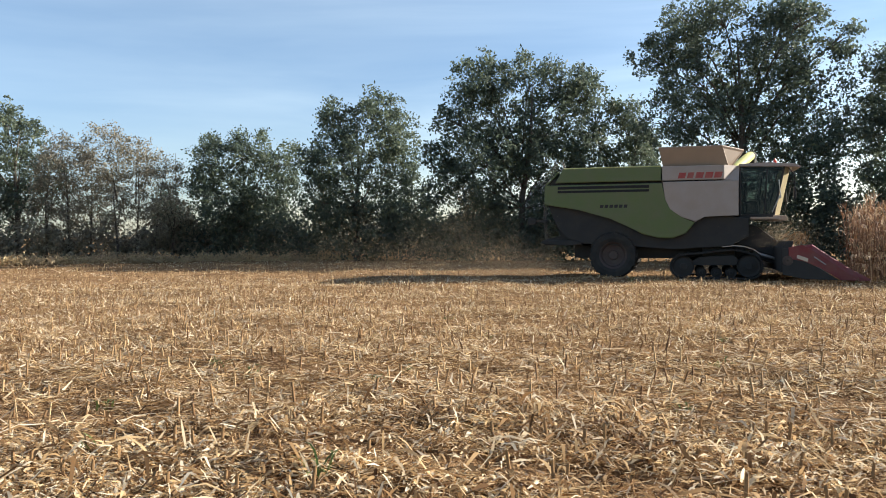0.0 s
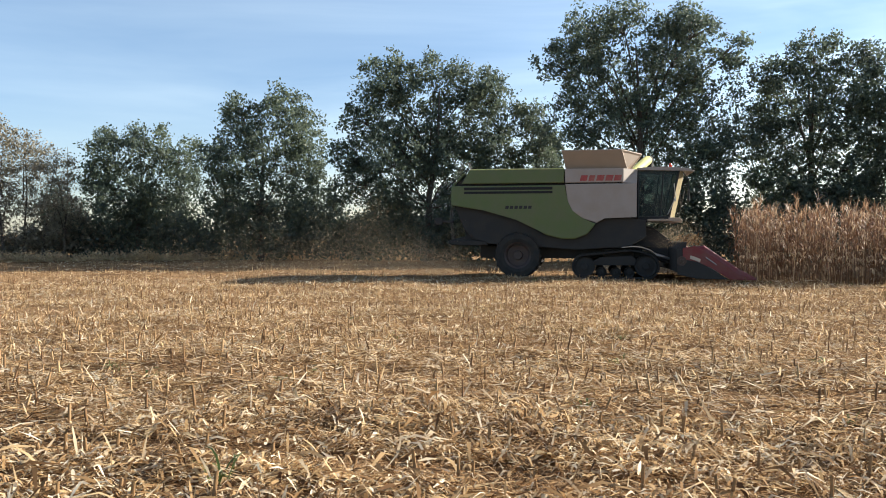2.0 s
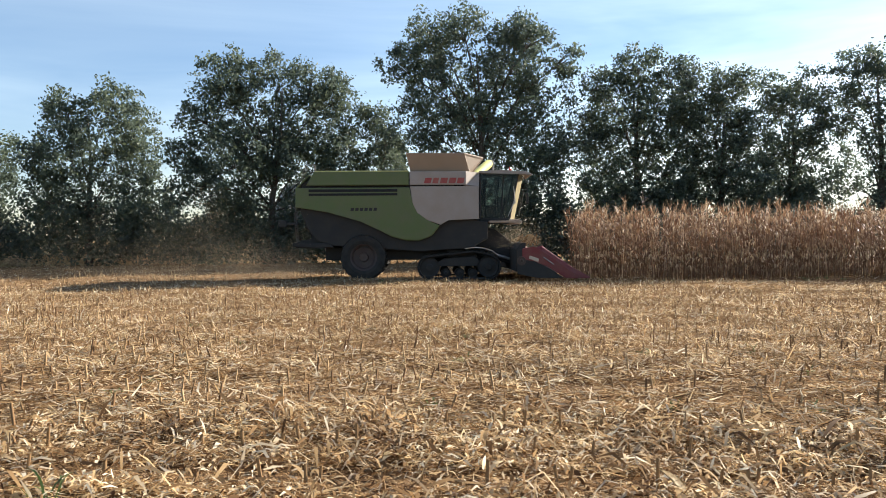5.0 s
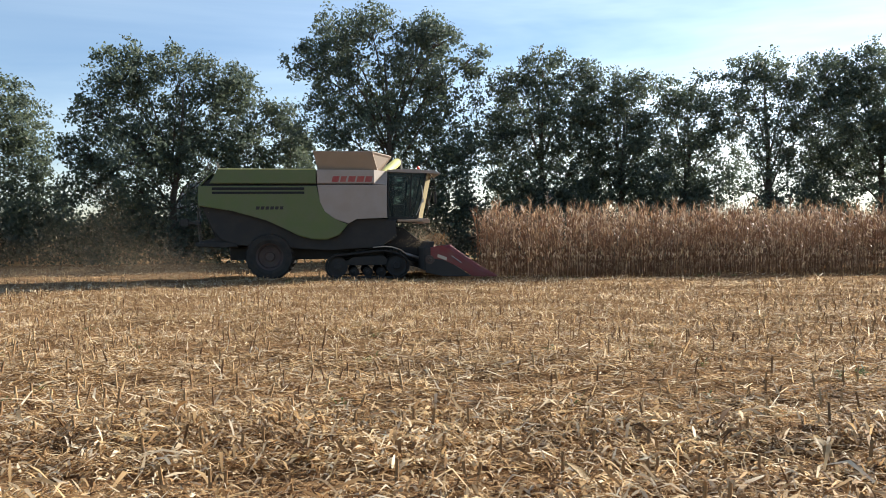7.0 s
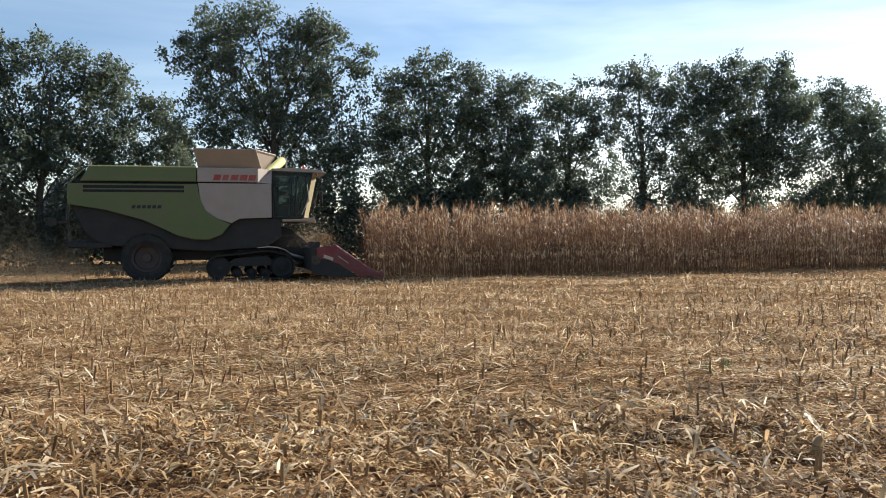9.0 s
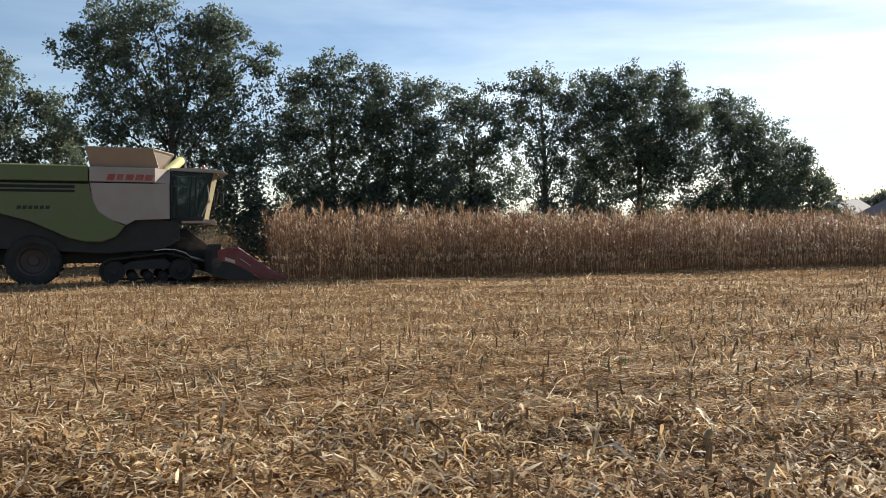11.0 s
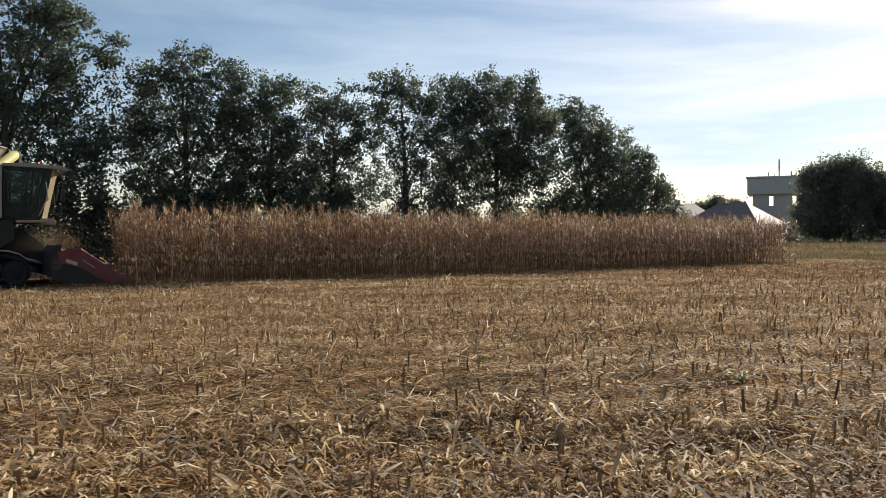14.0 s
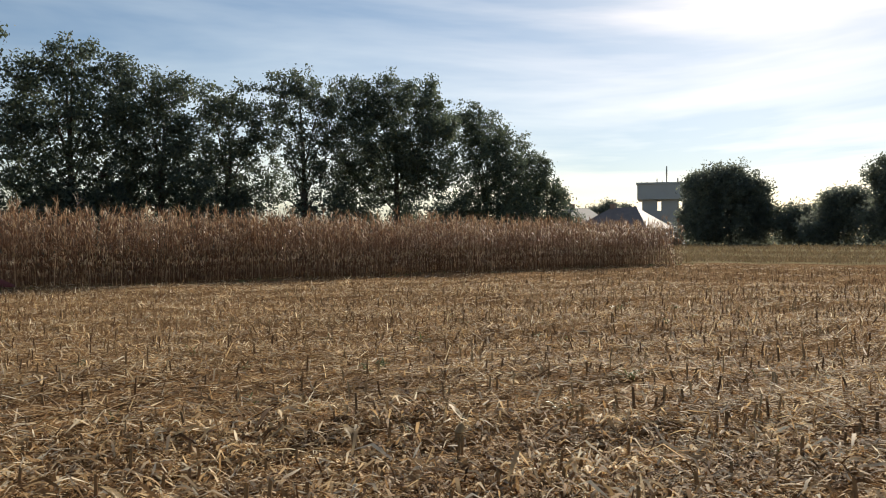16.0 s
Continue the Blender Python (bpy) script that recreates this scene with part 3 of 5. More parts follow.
def plant_maize():
    models = []
    for v in VARIANTS:
        root = empty("maize_plant")
        for nm, (vs, qs) in v.items():
            ob = new(nm, quick_mesh(nm, vs, qs, MAIZE_MATS[nm]))
            ob.parent = root
        tagged(root, "dry brown standing maize plant with drooping leaves and an ear", "maize plant", "plants of the front maize row")
        models.append(root)
    rnd = random.Random(5)
    s, first = FRONT_S + 0.1, 0
    while s < END_S:
        x, y = on_strip(s + rnd.uniform(-0.04, 0.04), 0.35 + rnd.uniform(-0.06, 0.06))
        m = pose(x, y, land(x, y) - 0.01, rnd.uniform(-6, 6), rnd.uniform(-6, 6), rnd.uniform(0, 360)) @ Matrix.Scale(stature(s) * rnd.uniform(0.93, 1.05), 4)
        k = rnd.randrange(len(models))
        if first < len(models):
            models[first].matrix_world = m
            first += 1
        else:
            copy_thing(models[k], m)
        s += 0.165
    # the rows behind
    arr = [np.concatenate([np.array(v[n][0]) for n in ("stalk", "leaves", "tassel", "ear")]) for v in VARIANTS]
    faces = []
    for v in VARIANTS:
        at, q = 0, []
        for n in ("stalk", "leaves", "tassel", "ear"):
            q.append(np.array(v[n][1]) + at)
            at += len(v[n][0])
        faces.append(np.concatenate(q))
    vs, qs, at = [], [], 0
    for row in range(1, 8):
        s = FRONT_S + 0.1 * row + rnd.uniform(0, 0.3)
        while s < END_S + rnd.uniform(-0.6, 0.6):
            x, y = on_strip(s, 0.35 + row * 0.72 + rnd.uniform(-0.06, 0.06))
            k = rnd.randrange(len(arr))
            m = pose(x, y, float(land(x, y)) - 0.01, rnd.uniform(-5, 5), rnd.uniform(-5, 5), rnd.uniform(0, 360))
            p = arr[k] * stature(s + row) * rnd.uniform(0.90, 1.06) @ np.array(m.to_3x3()).T + np.array(m.translation)
            vs.append(p), qs.append(faces[k] + at)
            at += len(p)
            s += 0.17 + rnd.uniform(-0.03, 0.03)
    ob = new("standing_maize", quick_mesh("standing_maize", np.concatenate(vs), np.concatenate(qs), M_CORN_LEAF))
    tagged(ob, "dense strip of dry brown standing maize behind the front row", "maize", kind="stuff")


plant_maize()


# ---------- trees ----------
def leaf_cloud(rnd, centres, per, spread, size):
    """Small bent leaves round cluster centres."""
    c = np.repeat(centres, per, axis=0)
    n = len(c)
    p = c + rnd.normal(0, 1, (n, 3)) * spread * np.array([1, 1, 0.75])
    ax = rnd.normal(0, 1, (n, 3))
    ax[:, 2] -= 0.25
    ax /= np.linalg.norm(ax, axis=1)[:, None]
    up = rnd.normal(0, 1, (n, 3)) + np.array([0, 0, 0.7])
    sd = np.cross(ax, up)
    sd /= np.linalg.norm(sd, axis=1)[:, None]
    ln = rnd.uniform(0.6, 1.3, n)[:, None] * size
    wd = ln * rnd.uniform(0.35, 0.6, n)[:, None]
    fold = np.cross(sd, ax) * ln * rnd.uniform(-0.25, 0.25, n)[:, None]
    vs = np.stack([p - ax * ln * 0.5, p + sd * wd * 0.6 + fold, p + ax * ln * 0.55, p - sd * wd * 0.6 + fold], 1)
    return vs.reshape(-1, 3), np.arange(n * 4).reshape(-1, 4)


def make_tree(name, x, y, az, lobes, mat, label, category="tree", density=1.0, size=0.205, spread=0.20, per=22, seed=1, stems=1, group="trees of the row"):
    """Trunk and forked limbs that reach into leaf lobes (sideways, height, radius)."""
    rnd = np.random.default_rng(seed)
    c, s = math.cos(radians(az)), math.sin(radians(az))
    root = empty(name, pose(x, y, 0))
    cl = []
    bm = bmesh.new()
    top = max(z + r for _, z, r in lobes)
    wide = sum(r for _, _, r in lobes) / len(lobes)
    girth = 0.015 * top + 0.03
    for k in range(stems):
        bx = (k - (stems - 1) / 2) * wide * 0.7
        fork = Vector((bx * c, -bx * s, top * (0.30 if stems == 1 else 0.12)))
        tip = Vector((bx * c + rnd.normal(0, 0.3), -bx * s + rnd.normal(0, 0.3), top * 0.82))
        mid = fork.lerp(tip, 0.5) + Vector((rnd.normal(0, 0.2), rnd.normal(0, 0.2), 0))
        g = girth / stems ** 0.5
        tube(bm, [(bx * c, -bx * s, -0.1), (bx * c, -bx * s, 0.5), fork, mid, tip], [g * 1.5, g * 1.05, g * 0.85, g * 0.5, g * 0.12], 9)
    for dx, z, r in lobes:
        dep = rnd.uniform(-0.35, 0.35) * wide * 1.6
        ctr = Vector((dx * c + dep * s, -dx * s + dep * c, z))
        k = min(range(stems), key=lambda q: abs((q - (stems - 1) / 2) * wide * 0.7 - dx))
        bx = (k - (stems - 1) / 2) * wide * 0.7
        start = Vector((bx * c, -bx * s, max(0.25 * top if stems == 1 else 0.4, min(z * 0.55, 0.6 * top))))
        bend = start.lerp(ctr, 0.5) + Vector((0, 0, 0.12 * (ctr - start).length))
        tube(bm, [start, bend, ctr], [girth * 0.30, girth * 0.20, girth * 0.09], 6)
        # leaf clusters all through the lobe, and sprays that stand out of it
        low = 0.8 if z < 0.40 * top else 1.0
        n = max(6, int(17 * r ** 2.1 * density * low))
        d = rnd.normal(0, 1, (n, 3))
        d /= np.linalg.norm(d, axis=1)[:, None]
        d *= (rnd.uniform(0, 1, n) ** 0.42)[:, None] * r
        sub = [d + np.array(ctr)]
        sprays = int(4 + 4 * r)
        n = max(3, int(10 * r ** 2.1 * density * low / sprays))
        for _ in range(sprays):
            u = rnd.normal(0, 1, 3) + np.array([0, 0, 0.35])
            u *= r * rnd.uniform(0.7, 0.98) / np.linalg.norm(u)
            d = rnd.normal(0, 1, (n, 3)) * r * 0.13 * np.array([1.0, 1.0, 1.35])
            sub.append(d + u + np.array(ctr))
        pts = np.concatenate(sub)
        pts = pts[pts[:, 2] > 0.6]
        cl.append(pts)
        for p in pts[:: max(2, len(pts) // 9)]:
            q = Vector(p)
            tube(bm, [ctr.lerp(bend, 0.3), ctr.lerp(q, 0.5) + Vector((0, 0, 0.08)), q], [girth * 0.11, girth * 0.07, girth * 0.03], 4, False)
    part("trunk", bm, M_BARK, root, smooth=True)
    v, q = leaf_cloud(rnd, np.concatenate(cl), per, spread, size)
    crown = new("crown", quick_mesh("crown", v, q, mat))
    crown.parent = root
    return tagged(root, label, category, group)


OAK_L = "tall dark green oak with gaps of sky between its leaves"
make_tree("oak_tree", -13.7, 53.4, -14.4, [(-2.0, 6.5, 1.7), (0.5, 7.1, 1.7), (2.8, 6.6, 1.6), (-1.3, 4.2, 1.9), (2.0, 4.2, 2.1), (-2.8, 5.0, 1.1), (0.3, 2.4, 1.8)], M_OAK, "low round dark green oak at the edge of the wood", seed=11, density=1.4)
make_tree("oak_tree", -5.6, 50.9, -6.2, [(-1.1, 9.0, 1.5), (1.3, 9.4, 1.5), (2.5, 8.1, 1.7), (-1.1, 6.6, 2.0), (2.2, 5.9, 2.0), (-2.5, 5.9, 1.3), (0.5, 3.4, 2.2), (-2.4, 3.8, 1.7), (3.2, 3.7, 1.7)], M_OAK, "round-topped dark green oak in the row", seed=12, density=1.4)
make_tree("oak_tree", 4.8, 47.7, 5.8, [(-3.2, 10.4, 1.7), (-2.0, 10.7, 1.7), (0.4, 10.8, 1.8), (2.6, 10.6, 1.5), (3.9, 9.9, 1.5), (-4.2, 8.5, 1.2), (-0.8, 8.0, 2.6), (2.6, 7.9, 2.4), (-2.5, 5.9, 2.8), (1.2, 5.2, 2.9), (4.3, 6.2, 2.0), (-4.3, 4.6, 1.6), (-5.0, 6.3, 1.0), (-2.6, 3.0, 1.9), (2.6, 3.2, 2.1)], M_OAK, "broad dark green oak with a lobed crown", seed=13, density=1.15)
make_tree("alder_tree", 11.6, 47.8, 13.7, [(-0.7, 8.8, 1.2), (0.1, 7.6, 1.4), (-0.1, 5.5, 1.7), (0.7, 6.5, 1.0), (0.2, 3.6, 1.5)], M_ALDER, "slim young alder between two oaks", seed=14, density=1.6)
make_tree("oak_tree", 16.4, 43.1, 20.8, [(-3.0, 13.3, 1.6), (-1.0, 13.4, 1.6), (2.0, 13.2, 1.5), (2.9, 12.9, 1.2), (4.7, 11.7, 1.0), (-4.8, 11.6, 1.3), (-3.0, 11.6, 1.7), (2.0, 11.6, 2.0), (-2.3, 10.2, 2.4), (1.0, 10.0, 2.6), (3.5, 9.2, 2.1), (-3.7, 8.1, 2.1), (-0.4, 7.0, 3.0), (3.0, 6.5, 2.6), (4.6, 6.1, 1.5), (-2.2, 4.9, 2.5), (2.4, 4.4, 2.4)], M_OAK, "tallest dark green oak with twin domes", seed=15)
make_tree("oak_tree", 26.2, 42.2, 31.8, [(-2.0, 10.6, 1.5), (0.1, 11.8, 1.5), (2.1, 11.1, 1.5), (-0.8, 8.7, 2.5), (1.8, 8.3, 2.2), (-1.8, 5.8, 2.3), (1.8, 5.4, 2.0), (-2.9, 8.0, 1.4), (-2.2, 3.9, 1.9), (1.6, 3.8, 1.8)], M_OAK, OAK_L, seed=16, density=1.3)
make_tree("alder_tree", 30.5, 39.9, 37.4, [(-1.0, 10.3, 1.5), (0.8, 10.0, 1.5), (-0.3, 7.9, 2.2), (1.1, 5.8, 2.0), (-1.3, 5.4, 2.0), (1.5, 7.8, 1.4), (-2.3, 8.2, 1.3), (-0.6, 3.9, 1.8), (1.9, 4.0, 1.5)], M_ALDER, "upright green alder in the tree row", seed=17, density=1.3)
make_tree("alder_tree", 35.2, 39.5, 41.7, [(-1.0, 10.4, 1.3), (1.0, 10.0, 1.4), (0.0, 8.2, 2.1), (0.5, 5.8, 1.9), (1.9, 8.0, 1.2), (-1.4, 6.6, 1.2), (-1.0, 4.2, 1.5), (1.4, 4.2, 1.6)], M_ALDER, "slender sparse alder with open lower branches", seed=18, density=1.15)
make_tree("alder_tree", 39.8, 37.0, 47.1, [(-1.5, 11.5, 1.3), (-0.3, 11.8, 1.3), (1.3, 11.0, 1.4), (-0.3, 9.4, 2.2), (-0.8, 6.6, 2.1), (1.7, 7.4, 1.5), (-2.0, 9.4, 1.3), (1.9, 9.2, 1.3), (-1.6, 4.4, 1.6), (1.2, 4.6, 1.6)], M_ALDER, "tall thin-leaved alder with sky showing through", seed=19, density=0.75)
make_tree("oak_tree", 46.4, 34.0, 53.7, [(-3.0, 11.2, 2.0), (-0.6, 11.8, 1.9), (1.6, 11.1, 1.9), (3.0, 9.9, 1.5), (-1.7, 8.2, 3.1), (1.9, 7.7, 2.9), (-2.8, 5.5, 2.4), (0.9, 5.0, 2.7)], M_OAK, "dense dark oak with a broad rounded crown", seed=20, density=1.7)
make_tree("oak_tree", 56.1, 32.0, 60.3, [(-1.6, 10.7, 1.9), (0.1, 9.7, 1.9), (1.6, 8.7, 1.8), (-1.0, 7.3, 2.5), (1.6, 6.3, 2.0), (0.4, 3.8, 2.4), (-2.0, 3.6, 2.2), (2.6, 4.0, 2.0)], M_OAK, "dark oak that slopes down at the end of the row", seed=21, density=1.5)
make_tree("hazel_bush", 62.4, 30.1, 64.2, [(-1.4, 7.1, 2.1), (0.3, 5.9, 1.6), (1.4, 5.1, 1.0), (-0.2, 3.2, 1.9), (2.4, 2.9, 1.3), (-1.8, 4.6, 1.9), (-2.6, 2.8, 1.6)], M_OAK, "dark bushy hazel at the end of the row", seed=22, stems=2, density=1.7)
make_tree("oak_tree", -28.5, 52.8, -28.4, [(-0.6, 9.3, 1.3), (0.4, 8.1, 1.7), (-1.0, 5.4, 2.3), (1.0, 5.1, 2.3), (-0.4, 2.4, 2.3), (-3.4, 8.0, 2.2), (-3.6, 4.5, 2.6)], M_ALDER, "dark tree at the corner of the wood", seed=23, group="trees of the wood")
make_tree("birch_tree", -24.9, 52.4, -25.4, [(-0.3, 6.5, 1.7), (1.0, 5.0, 1.9), (-1.0, 3.8, 2.1), (0.6, 2.4, 1.9)], M_AUTUMN, "greyish half-bare birch at the wood's edge", seed=24, density=1.7, size=0.15, stems=3, group="trees of the wood")
make_tree("birch_tree", -19.8, 52.4, -20.7, [(-2.3, 7.1, 1.7), (-0.5, 6.8, 1.5), (1.2, 5.7, 1.3), (-1.3, 4.2, 2.2), (1.2, 3.5, 1.7), (-0.2, 2.0, 1.9), (2.3, 2.7, 1.1)], M_AUTUMN, "thin grey-brown birch clump losing its leaves", seed=25, density=1.6, size=0.15, stems=4, group="trees of the wood")
# distant trees, with the haze put into their paler leaf colour
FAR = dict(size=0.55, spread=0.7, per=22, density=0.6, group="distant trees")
make_tree("far_tree", 185.3, 42.1, 77.2, [(-5.4, 12.2, 5.2), (-0.5, 13.0, 5.1), (3.6, 10.7, 4.8), (6.6, 6.9, 3.8), (-6.6, 5.7, 5.2), (0.7, 5.7, 6.4), (6.0, 3.1, 3.2), (-5.4, 3.2, 3.4)], M_HAZE_LEAF, "large rounded distant tree beside the tower", seed=31, **FAR)
make_tree("far_tree", 187.9, 28.2, 81.5, [(-0.6, 6.2, 3.1), (2.8, 6.1, 3.1), (-2.8, 3.7, 3.1), (1.7, 2.6, 3.0)], M_HAZE_LEAF, "low distant tree on the far field edge", seed=32, **FAR)
make_tree("far_tree", 178.9, 19.5, 83.8, [(-0.5, 8.1, 3.5), (3.6, 8.6, 3.4), (1.6, 4.1, 4.0), (-3.6, 3.5, 3.5)], M_HAZE_LEAF, "distant green tree on the far field edge", seed=33, **FAR)
make_tree("far_tree", 169.8, 8.0, 87.3, [(-2.3, 13.5, 3.7), (0.5, 10.2, 5.3), (-2.3, 5.0, 4.8), (2.3, 4.9, 4.2)], M_HAZE_LEAF, "tall distant tree on the far field edge", seed=34, **FAR)
make_tree("far_tree", 200.7, 77.1, 69.0, [(-4.8, 7.2, 3.0), (0.1, 8.7, 2.7), (4.8, 7.6, 2.7), (-0.3, 4.9, 3.3)], M_HAZE_LEAF, "distant trees' crowns behind the house roofs", seed=35, **FAR)


def make_hedge(name, a0, a1, off, height, depth, count, mat, label, size=0.26, per=12, rr=None):
    """Low growth under the trees, along the row or round the standing point."""
    rnd = np.random.default_rng(len(name) + count)
    u = rnd.uniform(0, 1, count)
    az = np.radians(a0 + (a1 - a0) * u)
    d = (27.06 + off) / np.cos(az - math.radians(17)) if rr is None else np.full(count, rr)
    d = d + rnd.uniform(-depth, depth, count)
    top = height * (0.68 + 0.32 * np.sin(u * 61) * np.sin(u * 23 + 1) + 0.15 * np.sin(u * 140))
    z = top * rnd.uniform(0.05, 1, count) ** 0.8
    v, q = leaf_cloud(rnd, np.stack([d * np.sin(az), d * np.cos(az), z], -1), per, 0.33 * size / 0.24, size)
    v[:, 2] = np.maximum(v[:, 2], 0.02)
    ob = new(name, quick_mesh(name, v, q, mat))
    tagged(ob, label, "hedge", kind="stuff")


make_hedge("hedge", 14, 66, 20.5, 5.1, 1.6, 5600, M_HEDGE, "dark tangled undergrowth below the row of trees")
make_hedge("low_hedge", -20, 14.5, 20.5, 4.7, 1.6, 3600, M_HEDGE, "dark low undergrowth below the first trees")
make_hedge("wood_undergrowth", -36, -12, 0, 2.8, 2.0, 1500, M_AUTUMN, "brownish scrub along the edge of the wood", rr=58)
make_hedge("far_hedge", 64, 98, 0, 4.5, 6.0, 900, M_HAZE_LEAF, "low hazy green hedge on the far edge of the fields", size=0.9, per=10, rr=205)
make_hedge("verge_grass", -36, 4, 0, 0.5, 1.2, 1900, M_DRYGRASS, "strip of tall dry grass before the wood", size=0.15, per=10, rr=52)


# ---------- the combine harvester, in its own frame: x ahead, y to its left, z up, rear end at x = 0 ----------
GREEN_SIDE = [(0.04, 3.36), (0.03, 2.66), (1.2, 2.48), (2.4, 2.17), (3.1, 1.80), (3.5, 1.58), (4.0, 1.45), (4.5, 1.43), (4.95, 1.60), (5.25, 1.98),
              (4.75, 2.16), (4.40, 2.42), (4.24, 2.75), (4.15, 3.36)]
WHITE_SIDE = [(4.17, 3.40), (4.26, 2.76), (4.42, 2.44), (4.76, 2.18), (5.28, 2.00), (5.55, 2.20), (6.66, 2.20), (6.66, 3.40)]
HOOD = [(0.72, 3.94), (0.42, 3.44), (4.13, 3.44), (4.13, 3.94)]
WHITE_TOP = [(4.16, 3.94), (4.16, 3.44), (6.20, 3.44), (6.20, 3.93)]


def make_tyre(cx, cy, r, w, root):
    wheel = empty("wheel")
    wheel.parent = root
    bm = bmesh.new()
    disc_ring(bm, [(r * 0.58, -w * 0.42), (r * 0.72, -w * 0.5), (r * 0.92, -w * 0.48), (r * 0.97, -w * 0.36), (r * 0.97, w * 0.36), (r * 0.92, w * 0.48), (r * 0.72, w * 0.5), (r * 0.58, w * 0.42), (r * 0.58, -w * 0.42)], cx, r, cy, 40)
    part("tyre", bm, M_RUBBER, wheel)
    for k in range(20):
        for side in (-1, 1):
            t0 = (k + (0.5 if side > 0 else 0)) * 2 * math.pi / 20
            bm = bmesh.new()
            ps = []
            for dr in (0.95, 1.0):
                for tt, yy in ((t0, 0.03), (t0 + 0.07, 0.03), (t0 + 0.22, 0.47), (t0 + 0.13, 0.47)):
                    ps.append(bm.verts.new((cx + r * dr * math.cos(tt), cy + side * yy * w, r + r * dr * math.sin(tt))))
            for f_ in ((0, 1, 2, 3), (7, 6, 5, 4), (0, 4, 5, 1), (1, 5, 6, 2), (2, 6, 7, 3), (3, 7, 4, 0)):
                bm.faces.new([ps[i] for i in f_])
            part("tread_lug", bm, M_RUBBER, wheel)
    bm = bmesh.new()
    for sgn in (-1, 1):
        rings = disc_ring(bm, [(r * 0.585, sgn * w * 0.40), (r * 0.50, sgn * w * 0.32), (r * 0.46, sgn * w * 0.10), (r * 0.20, sgn * w * 0.06), (r * 0.18, sgn * w * 0.26)], cx, r, cy, 32)
        bm.faces.new(rings[-1])
    part("rim", bm, M_RIM, wheel)
    return wheel


def make_track(cy, root):
    """Rubber track unit: belt with lugs round a drive wheel, an idler and rollers."""
    unit = empty("track_unit")
    unit.parent = root
    outline = []
    for k in range(11):
        t = math.radians(90 + 180 * k / 10)
        outline.append((4.87 + 0.43 * math.cos(t), 0.46 + 0.43 * math.sin(t)))
    for k in range(1, 9):
        outline.append((4.87 + (6.98 - 4.87) * k / 9, 0.03))
    for k in range(12):
        t = math.radians(-90 + 165 * k / 11)
        outline.append((6.98 + 0.45 * math.cos(t), 0.48 + 0.45 * math.sin(t)))
    outline += [(6.75, 1.02), (6.45, 1.05), (6.1, 1.02), (5.6, 0.96), (5.2, 0.92)]
    bm = bmesh.new()
    n = len(outline)
    rows = []
    for sh, y in ((1.0, -0.32), (1.0, 0.32), (0.0, 0.32), (0.0, -0.32)):
        ring = []
        for i, (x, z) in enumerate(outline):
            a_, b_ = Vector(outline[i - 1]), Vector(outline[(i + 1) % n])
            d = (b_ - a_).normalized()
            nrm = Vector((d.y, -d.x))
            p = Vector((x, z)) - nrm * (0.05 if sh == 0 else 0)
            ring.append(bm.verts.new((p.x, cy + y, p.y)))
        rows.append(ring)
    for j in range(4):
        a_, b_ = rows[j], rows[(j + 1) % 4]
        for i in range(n):
            bm.faces.new((a_[i], a_[(i + 1) % n], b_[(i + 1) % n], b_[i]))
    part("track_belt", bm, M_RUBBER, unit)
    bm = bmesh.new()
    for i in range(n):
        x, z = outline[i]
        x2, z2 = outline[(i + 1) % n]
        for f_ in (0.0, 0.5):
            px, pz = x + (x2 - x) * f_, z + (z2 - z) * f_
            d = Vector((x2 - x, z2 - z)).normalized()
            nr = Vector((d.y, -d.x))
            q = [(px - d.x * 0.025, pz - d.y * 0.025), (px + d.x * 0.025, pz + d.y * 0.025)]
            q += [(q[1][0] + nr.x * 0.03, q[1][1] + nr.y * 0.03), (q[0][0] + nr.x * 0.03, q[0][1] + nr.y * 0.03)]
            prism(bm, [(a_, max(b_, 0.0)) for a_, b_ in q], cy - 0.31, cy + 0.31, 0)
    part("track_lugs", bm, M_RUBBER, unit)
    for x, z, r in ((4.87, 0.46, 0.36), (6.98, 0.48, 0.38), (5.45, 0.25, 0.18), (5.95, 0.25, 0.18), (6.42, 0.25, 0.18)):
        bm = bmesh.new()
        disc_ring(bm, [(r, -0.28), (r, -0.22), (r * 0.8, -0.20), (r * 0.35, -0.24), (r * 0.3, -0.30), (0.02, -0.30)], x, z, cy, 24)
        disc_ring(bm, [(r, -0.22), (r, 0.28), (0.02, 0.28)], x, z, cy, 24)
        part("track_wheel", bm, M_DARK, unit)
    bm = bmesh.new()
    prism(bm, [(4.9, 0.5), (6.9, 0.5), (6.5, 0.85), (5.4, 0.78)], cy - 0.2, cy + 0.2)
    part("track_frame", bm, M_DARK, unit)
    # mud guard strip, made pale to give the glint along the front fender
    bm = bmesh.new()
    arc = [(6.15, 1.12), (6.5, 1.16), (6.85, 1.13), (7.15, 1.03), (7.38, 0.84)]
    for (xa, za), (xb, zb) in zip(arc, arc[1:]):
        prism(bm, [(xa, za), (xb, zb), (xb, zb + 0.03), (xa, za + 0.03)], cy - 0.33, cy + 0.33, 0)
    part("mud_guard", bm, M_STEEL, unit, "pale worn mud guard")


